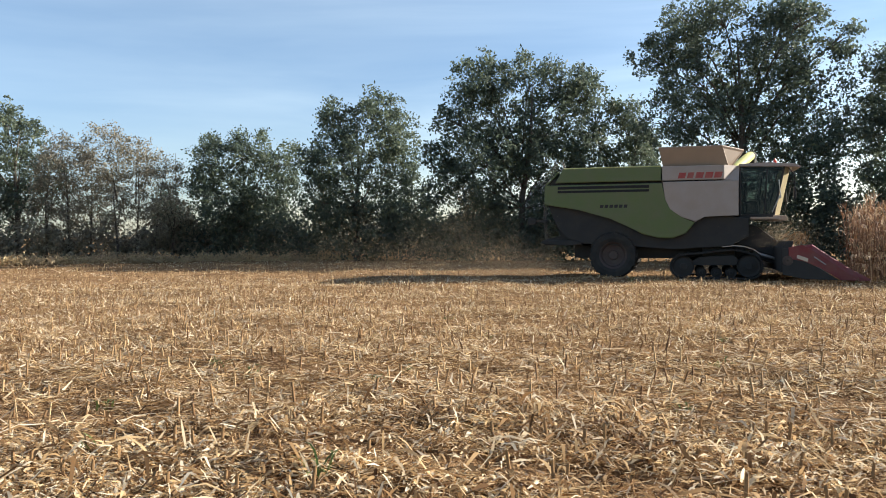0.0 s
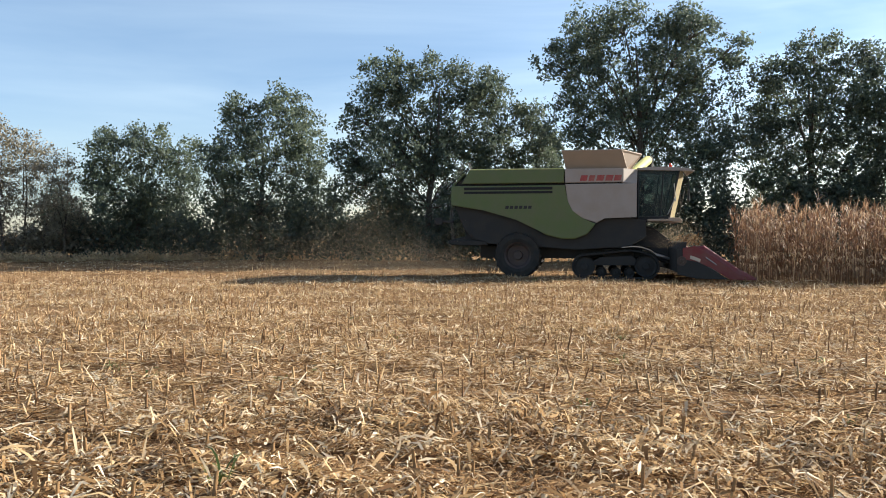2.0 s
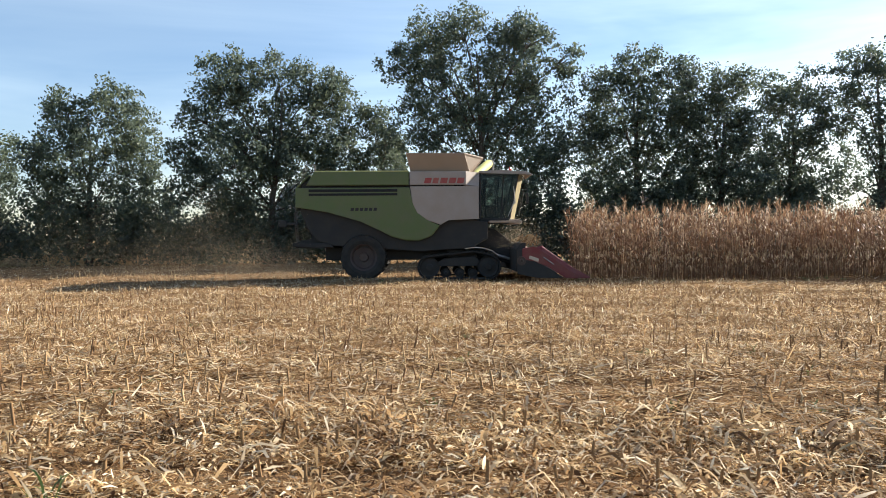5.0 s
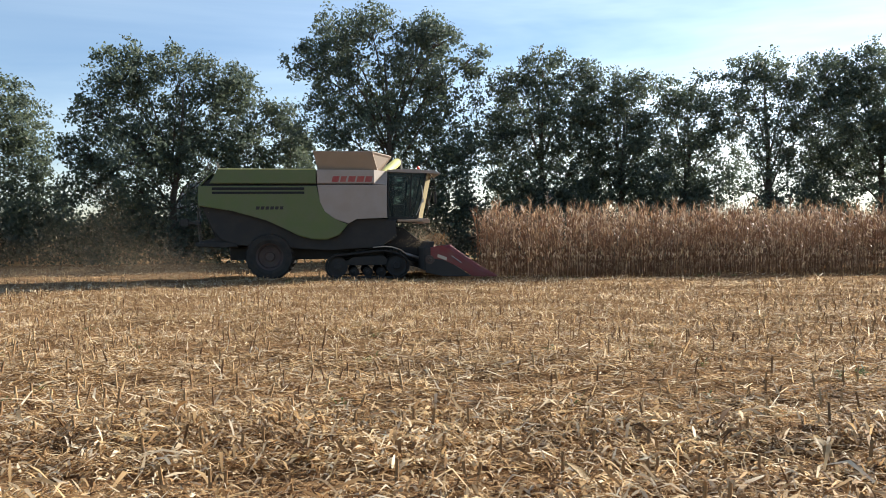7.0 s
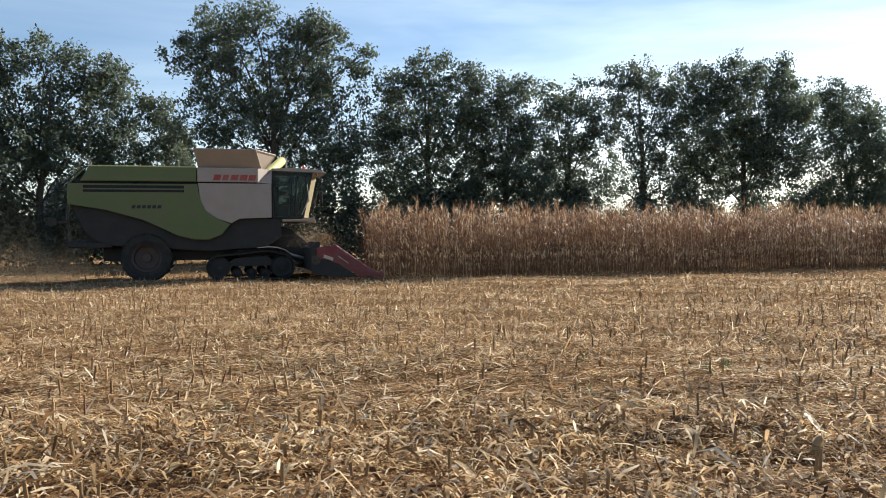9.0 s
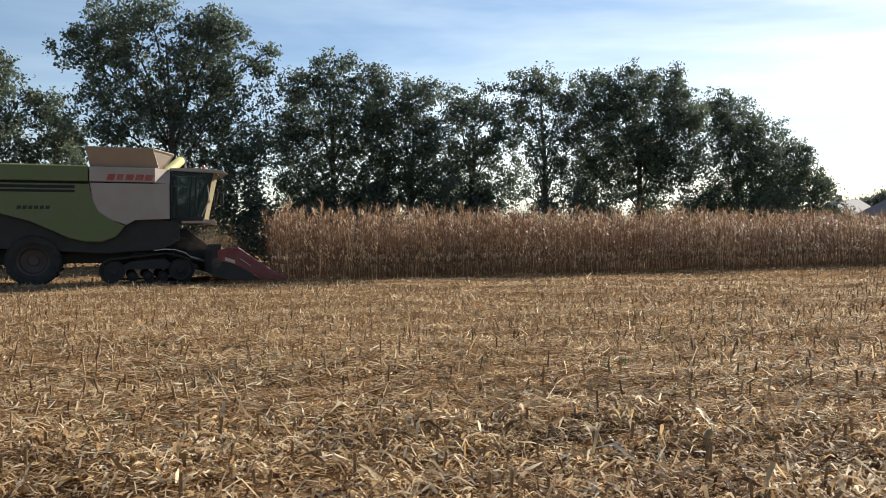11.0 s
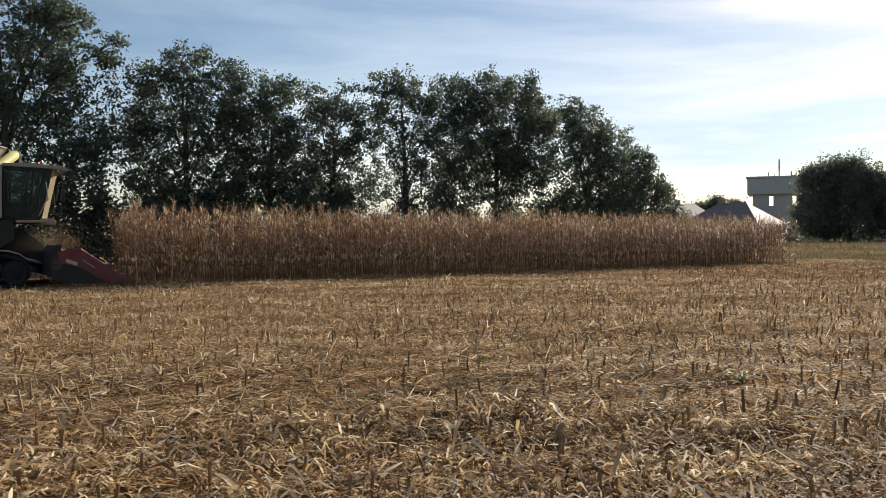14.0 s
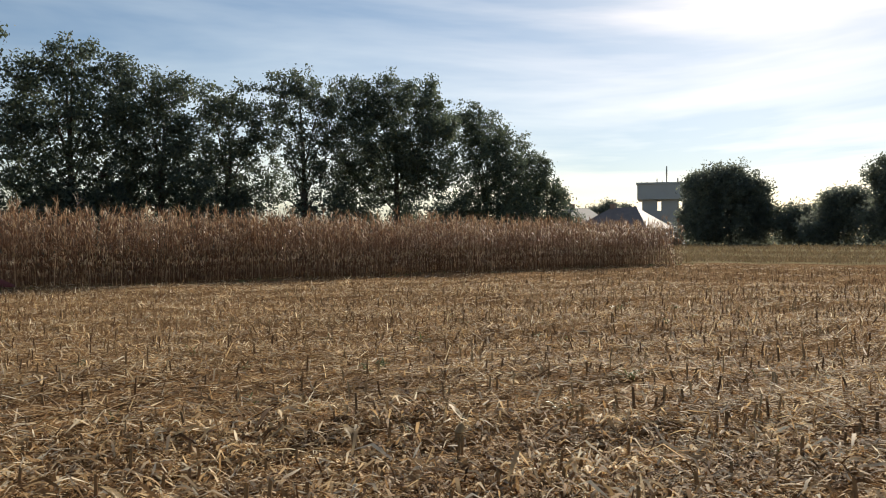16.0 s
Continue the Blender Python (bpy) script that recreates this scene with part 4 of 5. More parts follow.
def make_combine():
    root = empty("combine_harvester")
    # dark inner body and chassis
    bm = bmesh.new()
    prism(bm, [(0.2, 3.5), (0.14, 2.62), (0.46, 1.84), (0.80, 1.45), (1.4, 1.25), (3.2, 1.15), (4.6, 1.05), (6.4, 1.15), (7.0, 1.5), (7.0, 2.1), (6.2, 2.2), (6.2, 3.6), (0.8, 3.8)], -1.42, 1.42, 0.05)
    part("inner_body", bm, M_DARK, root, "dusty dark inner housing")
    bm = bmesh.new()
    box(bm, 1.0, 7.3, -0.75, 0.75, 0.72, 1.2, 0.04)
    part("chassis", bm, M_DARK, root)
    for side, sg in ((-1, -1), (1, 1)):
        y0, y1 = (-1.62, -1.50) if sg < 0 else (1.50, 1.62)
        body = part("side_panel", prism(bmesh.new(), GREEN_SIDE, y0, y1, 0.035), M_GREEN, root, "dusty green side panel")
        part("front_panel", prism(bmesh.new(), WHITE_SIDE, y0, y1, 0.03), M_WHITE, root, "dusty off-white side panel")
        part("engine_hood", prism(bmesh.new(), HOOD, y0 + 0.02, y1 - 0.02, 0.035), M_GREEN, root, "green engine hood panel")
        part("tank_panel", prism(bmesh.new(), WHITE_TOP, y0, y1, 0.03), M_WHITE, root, "off-white upper panel with red marks")
        out = y0 if sg < 0 else y1
        for z, hz in ((3.255, 0.05), (3.115, 0.042)):           # louvres, near black: recess shade put into the colour
            bm = bmesh.new()
            box(bm, 0.52, 3.72, out - 0.012, out + 0.012, z - hz, z + hz, 0.01)
            part("louvre", bm, M_SEAT, body)
        # five red slanted blocks in place of the maker's mark
        mark = [(4.68, 0.24), (4.98, 0.20), (5.25, 0.25), (5.56, 0.25), (5.86, 0.24)]
        for i, (x, w) in enumerate(mark):
            bm = bmesh.new()
            z0, z1, k = 3.50, 3.70, 0.05
            th = out + (-0.006 if sg < 0 else 0.006)
            a_, b_ = sorted((out - 0.01, th)) if sg > 0 else sorted((th, out + 0.01))
            prism(bm, [(x, z0), (x + w, z0), (x + w + k, z1), (x + k, z1)], a_, b_, 0)
            part("red_mark", bm, M_LOGO, root)
        for i in range(6):                      # small dark bars of the model name
            bm = bmesh.new()
            th = out + (-0.006 if sg < 0 else 0.006)
            a_, b_ = sorted((out + (0.01 if sg < 0 else -0.01), th))
            x = 2.02 + i * 0.165
            prism(bm, [(x, 2.52), (x + 0.12, 2.52), (x + 0.14, 2.63), (x + 0.02, 2.63)], a_, b_, 0)
            part("dark_bar", bm, M_DARK, body)
    bm = bmesh.new()
    box(bm, 0.72, 4.2, -1.50, 1.50, 3.80, 3.93, 0.03)
    part("hood_top", bm, M_GREEN, root)
    # lip along the hood top; its lighter colour paints the sunlit rim
    for sg in (-1, 1):
        bm = bmesh.new()
        tube(bm, [(0.74, sg * 1.57, 3.945), (4.12, sg * 1.57, 3.945)], 0.028, 8)
        part("hood_edge", bm, M_YELLOW, root, "sun-bleached rounded hood edge")
    bm = bmesh.new()
    box(bm, 4.2, 6.18, -1.50, 1.50, 3.75, 3.90, 0.03)
    part("tank_deck", bm, M_TANK, root)
    # chamfered corners between the tank side and the cab
    for sg in (-1, 1):
        tri = [Vector((6.20, sg * 1.61, 3.93)), Vector((6.20, sg * 1.61, 3.43)), Vector((6.72, sg * 1.0, 3.93)), Vector((6.66, sg * 1.61, 3.40)), Vector((6.70, sg * 1.0, 3.40))]
        bm = bmesh.new()
        v = [bm.verts.new(p) for p in tri] + [bm.verts.new(p + Vector((-0.06, -sg * 0.06, -0.02))) for p in tri]
        for f_ in ((0, 1, 2), (1, 3, 2), (3, 4, 2), (5, 7, 6), (6, 7, 8), (8, 7, 9), (0, 5, 6, 1), (1, 6, 8, 3), (3, 8, 9, 4), (4, 9, 7, 2), (2, 7, 5, 0)):
            bm.faces.new([v[i] for i in f_])
        part("corner_panel", bm, M_WHITE, root, "off-white chamfered corner panel")
    bm = bmesh.new()
    box(bm, 6.60, 6.69, -1.0, 1.0, 2.2, 3.9, 0.02)
    part("bulkhead", bm, M_DARK, root)
    bm = bmesh.new()
    box(bm, 6.0, 6.72, -1.0, 1.0, 3.80, 3.92, 0.02)
    part("tank_bridge", bm, M_TANK, root)
    bm = bmesh.new()
    box(bm, 6.15, 6.62, -1.48, 1.48, 2.2, 3.38, 0.03)
    part("service_box", bm, M_DARK, root)
    bm = bmesh.new()
    sheet(bm, [(0.04, -1.5, 3.36), (0.04, 1.5, 3.36), (0.5, 1.5, 3.85), (0.5, -1.5, 3.85)], 0.05)
    sheet(bm, [(0.04, -1.5, 2.6), (0.04, 1.5, 2.6), (0.04, 1.5, 3.36), (0.04, -1.5, 3.36)], 0.05)
    part("rear_panel", bm, M_GREEN, root)
    # opened grain tank
    for nm, cs in (("tank_flap", [(4.19, -1.34, 3.92), (6.32, -1.34, 3.92), (6.12, -1.62, 4.58), (4.05, -1.62, 4.58)]),
                   ("tank_flap", [(4.19, 1.34, 3.92), (6.32, 1.34, 3.92), (6.12, 1.62, 4.58), (4.05, 1.62, 4.58)]),
                   ("tank_flap", [(4.19, -1.34, 3.92), (4.19, 1.34, 3.92), (4.05, 1.62, 4.58), (4.05, -1.62, 4.58)]),
                   ("tank_flap", [(6.44, -0.9, 3.92), (6.44, 0.9, 3.92), (6.86, 0.85, 4.48), (6.86, -0.85, 4.48)]),
                   ("tank_gusset", [(6.32, -1.34, 3.92), (6.44, -0.9, 3.92), (6.86, -0.85, 4.48), (6.12, -1.62, 4.58)]),
                   ("tank_gusset", [(6.32, 1.34, 3.92), (6.44, 0.9, 3.92), (6.86, 0.85, 4.48), (6.12, 1.62, 4.58)])):
        bm = bmesh.new()
        sheet(bm, cs, 0.03)
        fl = part(nm, bm, M_TANK, root, "tan grain tank flap folded open")
        bm = bmesh.new()
        tube(bm, [cs[2], cs[3]], 0.025, 6)
        part("rim_bar", bm, M_TANK, fl)
    # unloading tube swung out over the far side
    bm = bmesh.new()
    tube(bm, [(6.55, 1.0, 3.4), (6.6, 1.25, 3.85), (6.75, 1.7, 4.05), (7.05, 3.0, 4.35), (7.5, 4.7, 4.78)], [0.2, 0.21, 0.2, 0.2, 0.19], 18)
    un = part("unloading_tube", bm, M_YELLOW, root, "yellow-green unloading tube", smooth=True)
    bm = bmesh.new()
    tube(bm, [(7.47, 4.6, 4.76), (7.56, 4.98, 4.80), (7.58, 5.12, 4.62), (7.58, 5.15, 4.35)], [0.2, 0.21, 0.2, 0.17], 14, False)
    part("spout", bm, M_DARK, un, "black rubber spout", smooth=True)
    # cab
    cab = empty("cab")
    cab.parent = root
    bm = bmesh.new()
    prism(bm, [(6.70, 3.90), (6.72, 3.99), (7.6, 4.02), (8.45, 3.96), (8.68, 3.86), (8.66, 3.82), (8.3, 3.86)], -1.05, 1.05, 0.02)
    roof = part("cab_roof", bm, M_WHITE, cab, "dusty off-white cab roof with visor")
    bm = bmesh.new()
    prism(bm, [(6.70, 2.05), (7.80, 2.05), (7.86, 2.25), (6.70, 2.25)], -1.0, 1.0, 0.03)
    part("cab_floor", bm, M_DARK, cab)
    for sg in (-1, 1):
        y = sg * 0.98
        bm = bmesh.new()
        prism(bm, [(6.78, 2.25), (7.80, 2.25), (8.12, 3.86), (6.78, 3.86)], y - 0.008, y + 0.008, 0)
        part("side_window", bm, M_GLASS, cab, "dark tinted cab window")
        for a_, b_, r in (((6.74, y, 2.2), (6.74, y, 3.9), 0.045), ((7.82, y * 0.97, 2.2), (8.16, y * 0.97, 3.88), 0.04), ((7.52, y * 1.01, 2.25), (7.62, y * 1.01, 3.86), 0.025)):
            bm = bmesh.new()
            tube(bm, [a_, b_], r, 6)
            part("pillar", bm, M_DARK, cab)
        bm = bmesh.new()
        tube(bm, [(7.75, y * 1.25, 2.3), (8.0, y * 1.35, 2.9), (7.95, y * 1.35, 3.4)], 0.018, 6)
        part("handrail", bm, M_STEEL, cab)
        bm = bmesh.new()
        tube(bm, [(8.3, y, 3.80), (8.45, y * 1.28, 3.55), (8.45, y * 1.32, 2.75)], 0.016, 6)
        part("mirror_arm", bm, M_DARK, cab)
        bm = bmesh.new()
        box(bm, 8.40, 8.48, y * 1.32 - 0.12, y * 1.32 + 0.12, 2.75, 3.15, 0.03)
        part("mirror", bm, M_DARK, cab)
        bm = bmesh.new()
        box(bm, 7.05, 7.95, min(y * 1.0, y * 1.55), max(y * 1.0, y * 1.55), 2.06, 2.14, 0.02)
        part("platform", bm, M_TANK, cab)
        bm = bmesh.new()
        tube(bm, [(8.33, y * 0.75, 3.80), (8.40, y * 0.75, 3.80)], [0.06, 0.08], 10)
        part("work_lamp", bm, M_LAMP, cab)
        bm = bmesh.new()
        tube(bm, [(7.95, y * 0.9, 2.85), (8.06, y * 0.9, 2.85)], [0.05, 0.075], 10)
        part("headlamp", bm, M_LAMP, cab)
    # curved windscreen of five panes that bulge ahead
    for k in range(6):
        a0, a1 = -1 + k / 3, -1 + (k + 1) / 3
        bul = lambda q: 0.30 * (1 - q * q)
        bm = bmesh.new()
        sheet(bm, [(7.80 + bul(a0), a0 * 0.96, 2.22), (7.80 + bul(a1), a1 * 0.96, 2.22), (8.14 + bul(a1), a1 * 0.96, 3.86), (8.14 + bul(a0), a0 * 0.96, 3.86)], 0.012)
        part("windscreen", bm, M_DUSTGLASS, cab, "dust-covered curved windscreen")
    bm = bmesh.new()
    tube(bm, [(8.24, -0.25, 2.35), (8.38, -0.2, 2.9), (8.46, -0.12, 3.25)], 0.02, 5)
    part("wiper", bm, M_DARK, cab)
    bm = bmesh.new()
    prism(bm, [(7.80, 2.02), (8.25, 2.02), (8.28, 2.10), (8.2, 2.20), (7.80, 2.20)], -1.05, 1.05, 0.03)
    part("cab_sill", bm, M_TANK, cab, "tan bumper below the windscreen")
    bm = bmesh.new()
    box(bm, 6.95, 7.4, -0.28, 0.28, 2.25, 2.75, 0.08)
    box(bm, 6.88, 7.02, -0.26, 0.26, 2.7, 3.4, 0.06)
    part("driver_seat", bm, M_SEAT, cab)
    bm = bmesh.new()
    tube(bm, [(7.75, 0, 2.25), (7.6, 0, 2.85)], 0.04, 8)
    disc_ring(bm, [(0.19, -0.015), (0.21, 0.0), (0.19, 0.015), (0.17, 0.0), (0.19, -0.015)], 7.58, 2.88, 0, 20)
    part("steering_column", bm, M_SEAT, cab)
    bm = bmesh.new()
    tube(bm, [(7.9, -0.6, 4.02), (7.9, -0.6, 4.10), (7.9, -0.6, 4.17)], [0.06, 0.055, 0.03], 10)
    part("beacon", bm, M_BEACON, cab, "red warning beacon")
    # running gear
    make_track(-1.32, root)
    make_track(1.32, root)
    make_tyre(2.47, -1.28, 0.84, 0.56, root)
    make_tyre(2.47, 1.28, 0.84, 0.56, root)
    bm = bmesh.new()
    tube(bm, [(2.47, -1.1, 0.84), (2.47, 1.1, 0.84)], 0.13, 10)
    part("rear_axle", bm, M_DARK, root)
    bm = bmesh.new()
    box(bm, 5.5, 6.6, -1.1, 1.1, 0.6, 1.1, 0.05)
    part("front_axle", bm, M_DARK, root)
    # straw hood, spreader and ladder at the rear
    bm = bmesh.new()
    prism(bm, [(0.12, 2.6), (0.50, 1.85), (0.60, 1.50), (0.06, 1.42), (-0.06, 1.32), (-0.04, 1.20), (0.5, 1.18), (1.35, 1.18), (1.6, 2.5)], -1.2, 1.2, 0.04)
    part("straw_chopper", bm, M_DARK, root)
    bm = bmesh.new()
    prism(bm, [(-0.1, 1.38), (-0.08, 1.24), (0.9, 1.2), (1.4, 1.22), (1.2, 1.36)], -1.45, -1.2, 0.02)
    part("chopper_flap", bm, M_DARK, root)
    lad = empty("ladder")
    lad.parent = root
    for yy in (-1.05, -0.65):
        bm = bmesh.new()
        tube(bm, [(0.0, yy, 1.4), (-0.08, yy, 2.2), (0.02, yy, 3.3), (0.35, yy, 4.25), (0.6, yy, 4.25), (0.7, yy, 3.9)], 0.02, 6)
        part("rail", bm, M_LADDER, lad)
    for k in range(8):
        bm = bmesh.new()
        tube(bm, [(-0.05 + 0.02 * k, -1.05, 1.55 + 0.27 * k), (-0.05 + 0.02 * k, -0.65, 1.55 + 0.27 * k)], 0.016, 6)
        part("rung", bm, M_LADDER, lad)
    bm = bmesh.new()
    box(bm, -0.45, 0.1, -1.5, -1.35, 2.02, 2.12, 0.02)
    box(bm, -0.6, -0.3, -1.55, -1.3, 1.95, 2.2, 0.03)
    part("tail_bracket", bm, M_DARK, root)
    # feeder house
    bm = bmesh.new()
    prism(bm, [(6.6, 1.25), (6.7, 1.95), (7.3, 1.85), (8.25, 1.1), (8.2, 0.45), (7.6, 0.6)], -0.75, 0.75, 0.04)
    part("feeder_house", bm, M_DARK, root)
    for yy in (-0.95, 0.95):
        bm = bmesh.new()
        tube(bm, [(6.9, yy, 1.0), (7.6, yy, 0.8), (8.1, yy, 0.65)], [0.06, 0.06, 0.035], 8)
        part("lift_ram", bm, M_STEEL, root)
    # maize header with pointed snouts
    head = empty("maize_header")
    head.parent = root
    bm = bmesh.new()
    prism(bm, [(7.85, 0.35), (7.85, 1.12), (8.05, 1.34), (8.2, 1.34), (8.12, 0.7), (8.7, 0.38), (8.7, 0.28)], -2.95, 2.95, 0.02)
    part("header_frame", bm, M_DARK, head)
    bm = bmesh.new()
    tube(bm, [(8.45, -2.85, 0.78), (8.45, 2.85, 0.78)], 0.14, 12)
    for k in range(70):
        t = k * 0.62
        y = -2.8 + 5.6 * k / 69
        tube(bm, [(8.45 + 0.12 * math.cos(t), y, 0.78 + 0.12 * math.sin(t)), (8.45 + 0.29 * math.cos(t), y + 0.03, 0.78 + 0.29 * math.sin(t))], [0.035, 0.02], 4)
    part("auger", bm, M_STEEL, head, "worn steel cross auger")
    for k in range(9):
        y = -2.92 + k * 0.73
        end = k in (0, 8)
        bm = bmesh.new()
        w = 0.16 if end else 0.23
        prof = [(8.15, 0.95, w), (8.45, 1.18 if end else 1.02, w), (8.75, 1.24 if end else 0.98, w), (9.2, 0.92 if end else 0.78, w * 0.9), (9.8, 0.50, w * 0.62), (10.25, 0.24, w * 0.25), (10.42, 0.14, 0.015)]
        rings = []
        for x, zt, hw in prof:
            zb = max(0.10, zt - (0.5 if end else 0.36) + 0.03 * (x - 8.15))
            ht = zt - zb
            rings.append([bm.verts.new((x, y - hw, zb)), bm.verts.new((x, y - hw * 0.95, zb + ht * 0.5)), bm.verts.new((x, y - hw * 0.5, zb + ht * 0.9)), bm.verts.new((x, y, zb + ht)),
                          bm.verts.new((x, y + hw * 0.5, zb + ht * 0.9)), bm.verts.new((x, y + hw * 0.95, zb + ht * 0.5)), bm.verts.new((x, y + hw, zb))])
        for a_, b_ in zip(rings, rings[1:]):
            for i in range(7):
                bm.faces.new((a_[i], a_[(i + 1) % 7], b_[(i + 1) % 7], b_[i]))
        bm.faces.new(rings[0][::-1]), bm.faces.new(rings[-1])
        part("snout", bm, M_RED, head, "dusty red pointed snout")
        if end:
            sd = -1 if k == 0 else 1
            bm = bmesh.new()
            ys = y + sd * 0.18
            prism(bm, [(8.05, 0.78), (8.05, 1.14), (8.45, 1.22), (8.72, 1.06), (9.25, 0.70), (9.75, 0.32), (10.0, 0.12), (9.55, 0.12), (8.95, 0.50), (8.5, 0.72)], ys - 0.015, ys + 0.015, 0.012)
            part("side_shield", bm, M_RED, head, "dusty red sloping side shield")
            bm = bmesh.new()
            prism(bm, [(7.88, 0.28), (7.88, 1.10), (8.04, 1.12), (8.04, 0.77), (8.49, 0.70), (8.93, 0.49), (9.5, 0.12), (8.5, 0.14)], ys - 0.012, ys + 0.012, 0.01)
            part("drive_cover", bm, M_DARK, head, "dark lower drive cover")
            bm = bmesh.new()
            prism(bm, [(8.28, 0.80), (8.30, 0.91), (8.62, 0.79), (8.60, 0.68)], ys + sd * 0.016 - 0.008, ys + sd * 0.016 + 0.008, 0.005)
            part("guard_plate", bm, M_STEEL, head, "pale worn guard plate")
            bm = bmesh.new()
            disc_ring(bm, [(0.02, sd * 0.07), (0.06, sd * 0.07), (0.07, sd * 0.03), (0.15, sd * 0.03), (0.16, 0.0)], 8.02, 0.72, ys, 20)
            part("drive_hub", bm, M_RIM, head)
            bm = bmesh.new()
            tube(bm, [(8.78, y + sd * 0.21, 0.84), (9.12, y + sd * 0.21, 0.60)], 0.022, 6)
            part("shield_stripe", bm, M_STEEL, head, "pale worn stripe")
        if k < 8:
            bm = bmesh.new()
            box(bm, 8.6, 9.5, y + 0.30, y + 0.43, 0.30, 0.42, 0.02)
            part("picking_unit", bm, M_STEEL, head)
    # crop caught on the header
    bm = bmesh.new()
    rnd = random.Random(3)
    for k in range(26):
        x, y = rnd.uniform(8.0, 8.7), rnd.uniform(-2.9, -0.9)
        tube(bm, [(x, y, 1.24), (x + rnd.uniform(-0.2, 0.3), y + rnd.uniform(-0.25, 0.25), 1.38 + rnd.uniform(0, 0.3)), (x + rnd.uniform(-0.5, 0.6), y + rnd.uniform(-0.4, 0.4), 1.25 + rnd.uniform(0, 0.2))], [0.02, 0.016, 0.006], 4)
    part("caught_stalks", bm, M_STUB, head, "dry stalks caught on the header")
    tagged(root, "dusty green and white tracked combine harvester with red maize header", "combine harvester")
    x, y = on_strip(3.4, 3.02)
    root.matrix_world = pose(x, y, 0.02, 0, 0, math.degrees(math.atan2(ALONG.y, ALONG.x)))


make_combine()


def raise_dust():
    """Fine three-cornered specks of dust that hang behind the chopper and over the header."""
    rnd = np.random.default_rng(61)
    n = 115000
    x = 0.6 - rnd.gamma(1.6, 2.6, n)
    grow = np.clip((0.8 - x) / 9, 0, 1)
    y = rnd.normal(0, 0.8, n) * (1 + grow)
    z = np.abs(rnd.normal(0, 1, n)) * (0.95 + 0.25 * grow) * (1 + 0.35 * np.sin(x * 1.3) + 0.2 * np.sin(x * 3.1 + y))
    m = 12000
    x = np.concatenate([x, rnd.normal(8.2, 0.5, m)])
    y = np.concatenate([y, rnd.uniform(-2.8, 2.8, m)])
    z = np.concatenate([z, 1.1 + np.abs(rnd.normal(0, 0.45, m))])
    keep = (x > -17) & (z < 3.6)
    x, y, z = x[keep], y[keep], z[keep] + 0.05
    ang = math.atan2(ALONG.y, ALONG.x)
    ox, oy = on_strip(3.4, 3.02)
    p = np.stack([ox + x * math.cos(ang) - y * math.sin(ang), oy + x * math.sin(ang) + y * math.cos(ang), z], -1)
    v = p[:, None, :] + rnd.normal(0, 0.0050, (len(p), 3, 3))
    v[:, :, 2] = np.maximum(v[:, :, 2], 0.01)
    me = bpy.data.meshes.new("dust_cloud")
    k = len(p)
    me.vertices.add(3 * k)
    me.vertices.foreach_set("co", v.astype(np.float32).ravel())
    me.loops.add(3 * k)
    me.loops.foreach_set("vertex_index", np.arange(3 * k, dtype=np.int32))
    me.polygons.add(k)
    me.polygons.foreach_set("loop_start", np.arange(0, 3 * k, 3, dtype=np.int32))
    me.polygons.foreach_set("loop_total", np.full(k, 3, dtype=np.int32))
    me.update(calc_edges=True)
    me.materials.append(M_DUST)
    ob = new("dust_cloud", me)
    tagged(ob, "thin brown cloud of dust and chaff trailing over the stubble", "dust", kind="stuff")


raise_dust()


